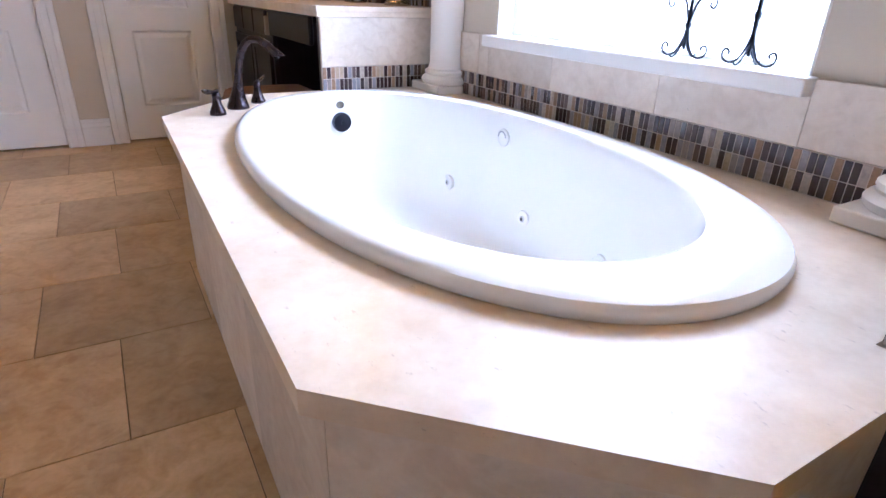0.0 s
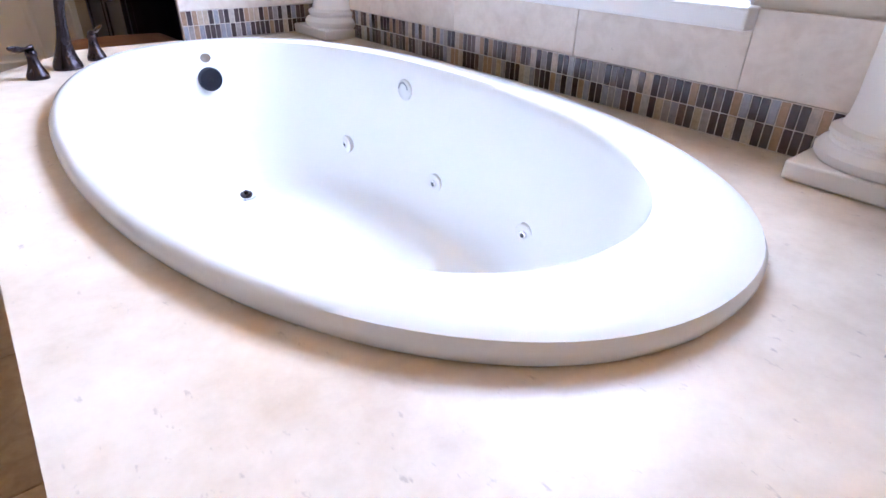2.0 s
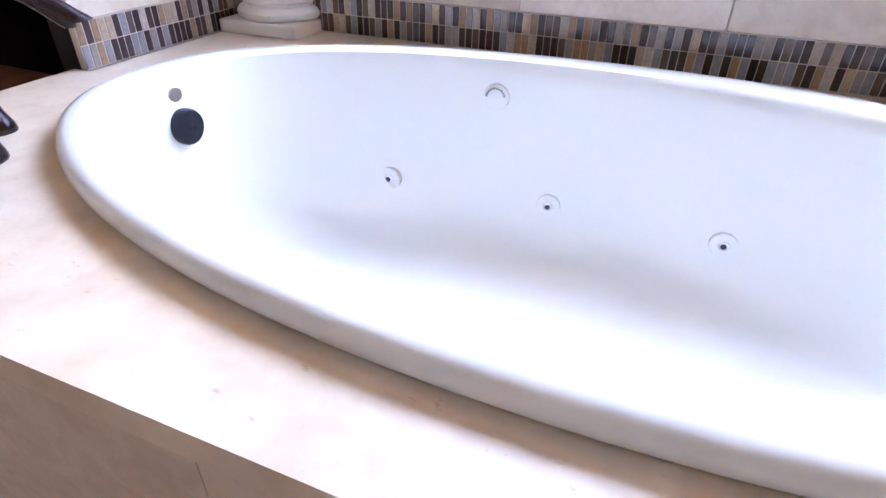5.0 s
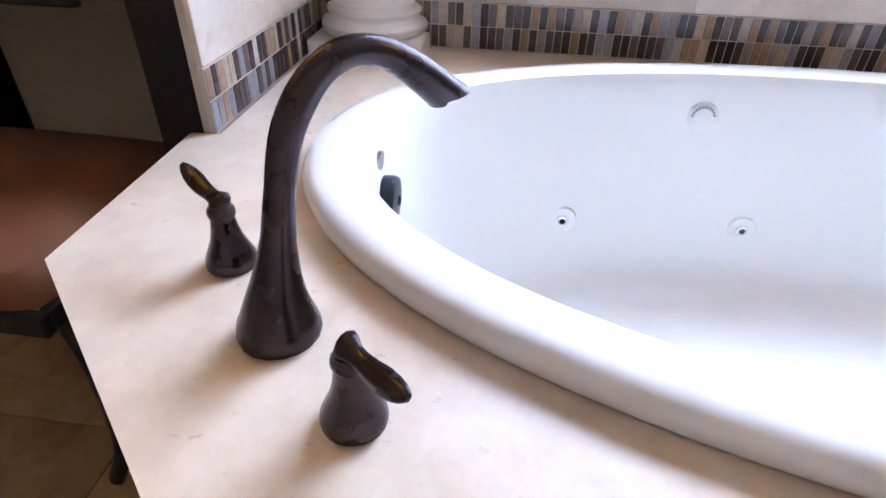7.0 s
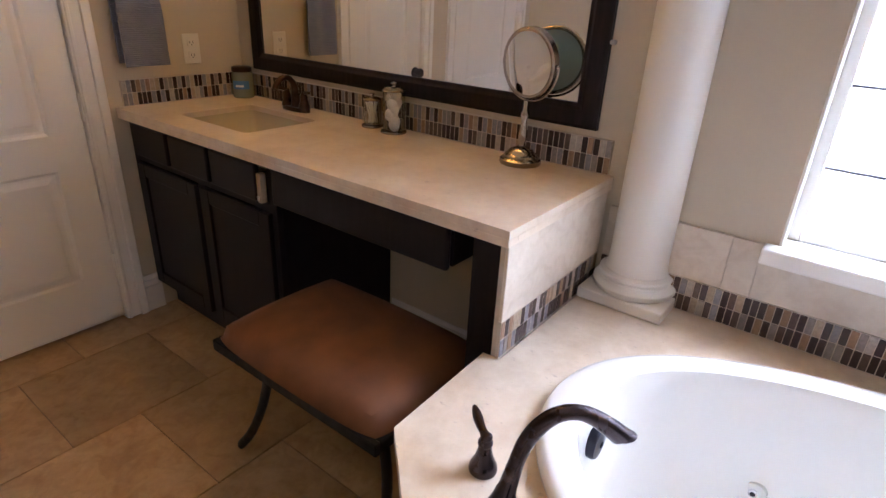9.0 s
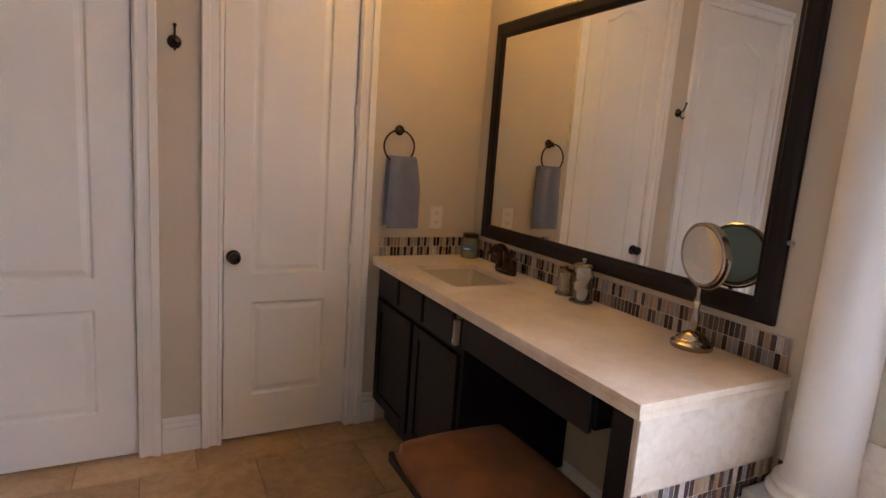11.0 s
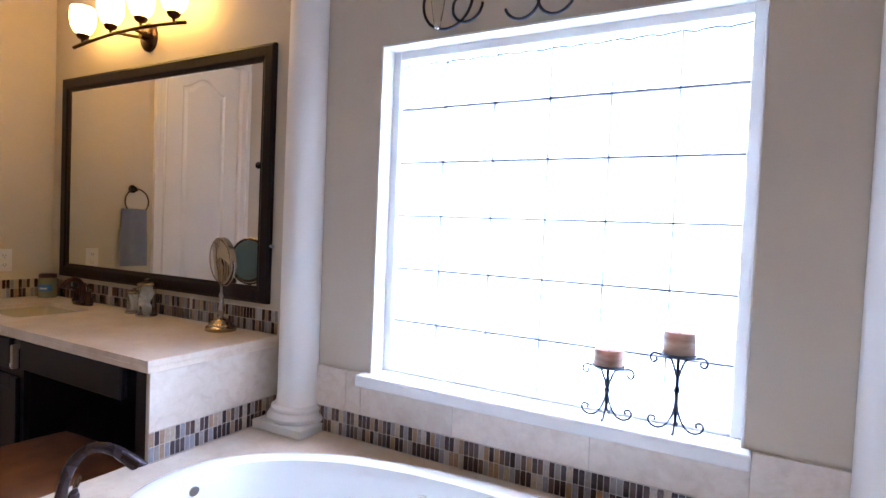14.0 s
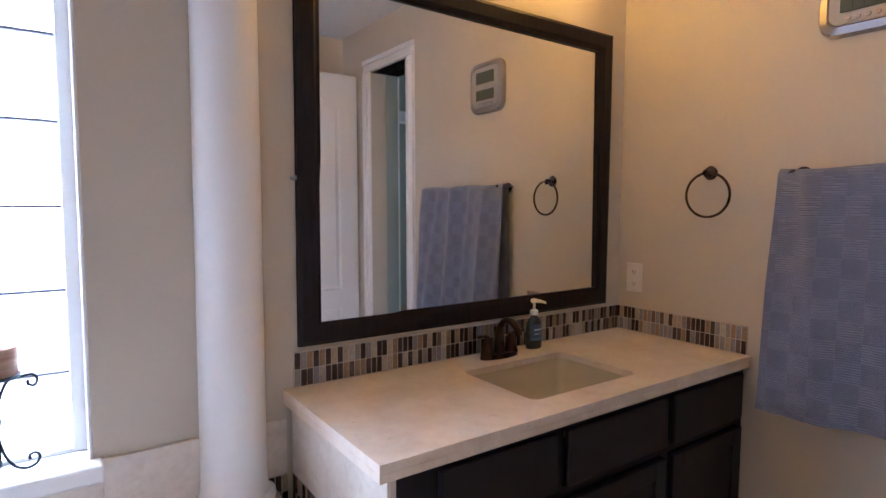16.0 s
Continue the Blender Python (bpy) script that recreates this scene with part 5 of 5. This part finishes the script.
def outlet(x, z, wall_y, side, label):
    t = thing("wall_outlet", (x, wall_y, z), label, "outlet", "wall outlets")
    y = lambda d: wall_y + side * d
    part("plate", cube((x - 0.036, y(0.0005), z - 0.058), (x + 0.036, y(0.006), z + 0.058), 0.003, 2), M_PLASTIC, t)
    for s in (-1, 1):
        part("socket", cube((x - 0.017, y(0.006), z + s * 0.024 - 0.014), (x + 0.017, y(0.008), z + s * 0.024 + 0.014), 0.002), M_PLASTIC, t)
        for q in (-1, 1):
            part("slot", cube((x + q * 0.0065 - 0.0012, y(0.008), z + s * 0.024 - 0.004), (x + q * 0.0065 + 0.0012, y(0.0084), z + s * 0.024 + 0.005)), M_BLACK, t)
        part("ground_hole", cube((x - 0.0022, y(0.008), z + s * 0.024 - 0.011), (x + 0.0022, y(0.0084), z + s * 0.024 - 0.007)), M_BLACK, t)
    return t


outlet(2.720, 1.075, NORTH, -1, "ivory duplex wall outlet")
outlet(2.870, 1.094, SOUTH, 1, "ivory duplex wall outlet")


def switch():
    t = thing("light_switch", (1.50, SOUTH, 1.26), "ivory light switch beside the doorway", "switch")
    part("plate", cube((1.464, SOUTH + 0.0005, 1.202), (1.536, SOUTH + 0.006, 1.318), 0.003, 2), M_PLASTIC, t)
    part("rocker", cube((1.484, SOUTH + 0.006, 1.228), (1.516, SOUTH + 0.010, 1.292), 0.002), M_PLASTIC, t)


switch()


def robe_hook():
    x, z = 1.502, 1.762
    t = thing("robe_hook", (x, NORTH, z), "dark bronze double robe hook between the doors", "hook")
    part("rosette", lathe([(0.026, -0.0008), (0.027, -0.006), (0.022, -0.012), (0.010, -0.017), (0.008, -0.022)], (x, NORTH, z), "y", 24), M_BRONZE, t, "", True)
    part("upper_hook", tube(spline([(x, NORTH - 0.018, z), (x, NORTH - 0.036, z + 0.008), (x, NORTH - 0.052, z + 0.030), (x, NORTH - 0.058, z + 0.052)], 4), 0.0045, 10), M_BRONZE, t, "", True)
    part("hook_ball", lathe([(0.001, -0.008), (0.007, -0.004), (0.008, 0.0), (0.006, 0.005), (0.001, 0.008)], (x, NORTH - 0.058, z + 0.056), "z", 16), M_BRONZE, t, "", True)
    part("lower_hook", tube(spline([(x, NORTH - 0.018, z - 0.004), (x, NORTH - 0.028, z - 0.024), (x, NORTH - 0.044, z - 0.036), (x, NORTH - 0.058, z - 0.026)], 4), 0.004, 10), M_BRONZE, t, "", True)


robe_hook()


def wall_clock():
    x0, x1, z0, z1 = 1.985, 2.245, 1.874, 2.138
    t = thing("digital_wall_clock", (2.15, SOUTH, z0), "silver-framed digital wall clock with two grey displays", "clock")
    silver = metal("brushed_silver", (0.34, 0.31, 0.30), 0.34)
    def rounded(g, r, n=8):
        pts = []
        for cx, cz, a0 in ((x1 - r - g, z1 - r - g, 0), (x0 + r + g, z1 - r - g, 90), (x0 + r + g, z0 + r + g, 180), (x1 - r - g, z0 + r + g, 270)):
            for i in range(n + 1):
                a = radians(a0 + 90 * i / n)
                pts.append((cx + r * math.cos(a), cz + r * math.sin(a)))
        return pts
    rows = [(0.0, 0.0008), (0.0, 0.012), (0.006, 0.024), (0.026, 0.030), (0.030, 0.026)]
    part("frame", ring_sheet([[(x, SOUTH + d, z) for x, z in rounded(g, 0.05 - g * 0.6)] for g, d in rows]), silver, t, "rounded silver frame", True)
    part("face", ring_sheet([[(x, SOUTH + d, z) for x, z in rounded(g, 0.03)] for g, d in ((0.031, 0.0262), (0.032, 0.0285))]), material("clock_face", (0.36, 0.34, 0.33), 0.4), t)
    lcd = material("lcd_grey", (0.10, 0.115, 0.10), 0.12)
    xm = (x0 + x1) / 2
    part("display", cube((xm - 0.07, SOUTH + 0.0285, 2.024), (xm + 0.07, SOUTH + 0.0305, 2.084), 0.002), lcd, t, "upper grey display")
    part("display", cube((xm - 0.07, SOUTH + 0.0285, 1.939), (xm + 0.07, SOUTH + 0.0305, 1.991), 0.002), lcd, t, "lower grey display")
    for i in range(5):
        part("button", lathe([(0.007, 0.0285), (0.0065, 0.0315), (0.001, 0.032)], (xm + (i - 2) * 0.024, SOUTH, 1.921), "y", 12), silver, t)
    digit = material("lcd_segment", (0.02, 0.022, 0.02), 0.3)
    for zz, n in ((2.054, 4), (1.965, 4)):
        for i in range(n):
            part("segment", cube((xm + 0.045 - i * 0.028 - 0.0075, SOUTH + 0.0305, zz - 0.016), (xm + 0.045 - i * 0.028 - 0.0045, SOUTH + 0.0309, zz + 0.016)), digit, t)


wall_clock()

# ---- window sill candles ----
M_WAX = material("brown_wax", (0.26, 0.15, 0.09), 0.55, 0.0, Subsurface_Weight=0.2)
_w = node(M_WAX, "ShaderNodeTexNoise", {"Vector": coords(M_WAX, False, (1, 1, 5))}, Scale=10.0, Detail=3.0)
base(M_WAX, ramp(M_WAX, _w.outputs["Fac"], [(0.3, (0.24, 0.13, 0.075)), (0.7, (0.50, 0.36, 0.24))]))


def scroll(c, r0, r1, a0, a1, axis="y", n=22):
    """A flat spiral about c, in the plane of z and one level axis."""
    out = []
    for i in range(n + 1):
        a, r = radians(a0 + (a1 - a0) * i / n), r0 + (r1 - r0) * i / n
        u, w = r * math.cos(a), r * math.sin(a)
        out.append(Vector(c) + (Vector((0, u, w)) if axis == "y" else Vector((u, 0, w))))
    return out


def candle_holder(x, y, h, wax, label):
    z = 0.798
    t = thing("candle_holder", (x, y, z), label, "candle holder", "iron candle holders on the sill")
    top = z + h
    part("plate", lathe([(0.012, top - 0.004), (0.044, top - 0.002), (0.047, top + 0.004), (0.045, top + 0.006), (0.040, top + 0.002)], (x, y, 0), "z", 28), M_IRON, t, "shallow iron dish", True)
    part("stem", tube([(x, y, z + 0.022), (x, y, z + h * 0.5), (x, y, top - 0.003)], [0.0045, 0.0055, 0.0045], 10), M_IRON, t, "", True)
    part("knot", lathe([(0.004, z + h * 0.48), (0.008, z + h * 0.52), (0.0085, z + h * 0.56), (0.004, z + h * 0.60)], (x, y, 0), "z", 14), M_IRON, t, "", True)
    for ax in ("y", "x"):
        for s in (-1, 1):
            if ax == "x":
                foot = spline([(x, y, z + 0.060), (x + s * 0.012, y, z + 0.030), (x + s * 0.038, y, z + 0.0045), (x + s * 0.055, y, z + 0.010)], 5)
                part("foot_scroll", tube(foot, 0.0028, 8), M_IRON, t, "", True)
                continue
            curl = [Vector((x, y + s * a, z + b)) for a, b in ((0.002, 0.075), (0.010, 0.042), (0.026, 0.014), (0.046, 0.004), (0.064, 0.010), (0.071, 0.024), (0.064, 0.035), (0.053, 0.031), (0.054, 0.022))]
            part("foot_scroll", tube(spline(curl, 4), 0.003, 8), M_IRON, t, "curled iron foot", True)
            arm = [Vector((x, y + s * a, top + b)) for a, b in ((0.003, -0.060), (0.010, -0.034), (0.022, -0.010), (0.046, -0.004), (0.064, -0.002), (0.073, -0.014), (0.067, -0.027), (0.056, -0.022), (0.057, -0.013))]
            part("arm_scroll", tube(spline(arm, 4), 0.003, 8), M_IRON, t, "curled iron arm", True)
    c = thing("pillar_candle", (x, y, top + 0.0045), "brown layered pillar candle, part burnt, on an iron dish", "candle", "pillar candles")
    b = top + 0.0045
    part("wax", lathe([(0.0405, b), (0.0415, b + 0.003), (0.0415, b + wax - 0.004), (0.039, b + wax), (0.030, b + wax - 0.004), (0.022, b + wax - 0.013), (0.0005, b + wax - 0.015)], (x, y, 0), "z", 28), M_WAX, c, "", True)
    part("wick", tube([(x, y, b + wax - 0.016), (x + 0.001, y, b + wax - 0.004)], 0.0012, 6), M_BLACK, c)


candle_holder(2.968, 3.722, 0.152, 0.046, "short black iron scroll candle holder")
candle_holder(2.968, 3.535, 0.212, 0.060, "tall black iron scroll candle holder")


# ---- scroll ornament above the window ----
def wall_scroll():
    t = thing("scroll_candle_sconce", (EAST, 3.98, 2.0), "black iron scroll wall sconce with glass candle cups above the window", "sconce")
    x = EAST - 0.030
    rod = lambda pts, r=0.0048: part("scroll", tube(pts, r, 8), M_IRON, t, "", True)
    for yc, s in ((4.290, 1), (3.670, -1)):
        rod(scroll((x, yc, 2.070), 0.100, 0.082, -200 if s > 0 else 20, 20 if s > 0 else -200, n=28))
        rod(scroll((x, yc - s * 0.075, 2.045), 0.060, 0.035, -180, 150, n=26))
        cone = part("glass_cup", lathe([(0.0005, 1.972), (0.010, 1.975), (0.013, 1.995), (0.020, 2.04), (0.030, 2.11), (0.0285, 2.11), (0.018, 2.04), (0.010, 1.995)], (EAST - 0.058, yc + s * 0.012, 0), "z", 24, close=False), M_CLEAR, t, "tapered frosted glass candle cup", True)
        cone.visible_shadow = False
        part("cup_ring", lathe([(0.0255, 2.075), (0.0285, 2.077), (0.0285, 2.083), (0.0255, 2.083)], (EAST - 0.058, yc + s * 0.012, 0), "z", 24), M_IRON, t, "", True)
    for yc, a0, a1 in ((4.022, -20, -330), (3.918, 200, 510)):
        rod(scroll((x, yc, 2.030), 0.058, 0.050, a0, a1, n=30))
    rod(spline([(x, 4.20, 2.10), (x, 4.08, 2.08), (x, 3.98, 2.115), (x, 3.88, 2.08), (x, 3.76, 2.10)], 6))
    rod([Vector((x, 3.97, 2.10)), Vector((x, 3.97, 2.22))])
    for y in (4.20, 3.76):
        part("wall_pin", tube([(EAST - 0.001, y, 2.10), (x, y, 2.10)], 0.004, 8), M_IRON, t)


wall_scroll()


# ---- floor tiles and mosaic strips, piece by piece ----
def floor_tiles():
    p = 0.455
    bm = cube((-p / 2 + 0.0015, -p / 2 + 0.0015, -0.01), (p / 2 - 0.0015, p / 2 - 0.0015, 0.0), 0.0012)
    me = bpy.data.meshes.new("floor_tile")
    bm.to_mesh(me)
    bm.free()
    me.materials.append(M_FLOOR)
    for r in range(-1, 12):
        y = 6.58 + p / 2 - r * p
        for k in range(-4, 5):
            x = (1.812 if r % 2 else 2.03) - 0.012 * max(0, r - 1) + p / 2 + k * p
            if x - p / 2 < WEST - 0.1 or x - p / 2 > EAST or y + p / 2 < SOUTH - 0.1 or y - p / 2 > NORTH + 0.1:
                continue
            x0, x1 = max(x - p / 2, WEST - 0.1), min(x + p / 2, EAST + 0.1)
            y0, y1 = max(y - p / 2, SOUTH - 0.11), min(y + p / 2, NORTH + 0.1)
            ob = new("tile", me)
            ob.parent = floor
            ob.location = ((x0 + x1) / 2, (y0 + y1) / 2, 0)
            ob.scale = ((x1 - x0) / p, (y1 - y0) / p, 1)


floor_tiles()


def mosaic():
    rng = random.Random(7)
    meshes = {}
    for axis in ("x", "y"):
        a = (0.004, TILE_W / 2, TILE_H / 2) if axis == "y" else (TILE_W / 2, 0.004, TILE_H / 2)
        bm = cube([-v for v in a], a, 0.0008)
        me = bpy.data.meshes.new("mosaic_tile")
        bm.to_mesh(me)
        bm.free()
        me.materials.append(M_MOSAIC)
        meshes[axis] = me
    for t, start, run, out, length, z, depth in STRIPS:
        axis = "y" if abs(run.y) > 0.5 else "x"
        n = int(length / (TILE_W + GAP))
        pitch = length / n
        for row in range(2):
            for i in range(n):
                ob = new("tile", meshes[axis])
                ob.parent = t
                c = start + run * (pitch * (i + 0.5)) + out * (depth - 0.004 + rng.uniform(-0.0003, 0.0004))
                ob.location = (c.x, c.y, z + GAP + TILE_H / 2 + row * (TILE_H + GAP))


mosaic()
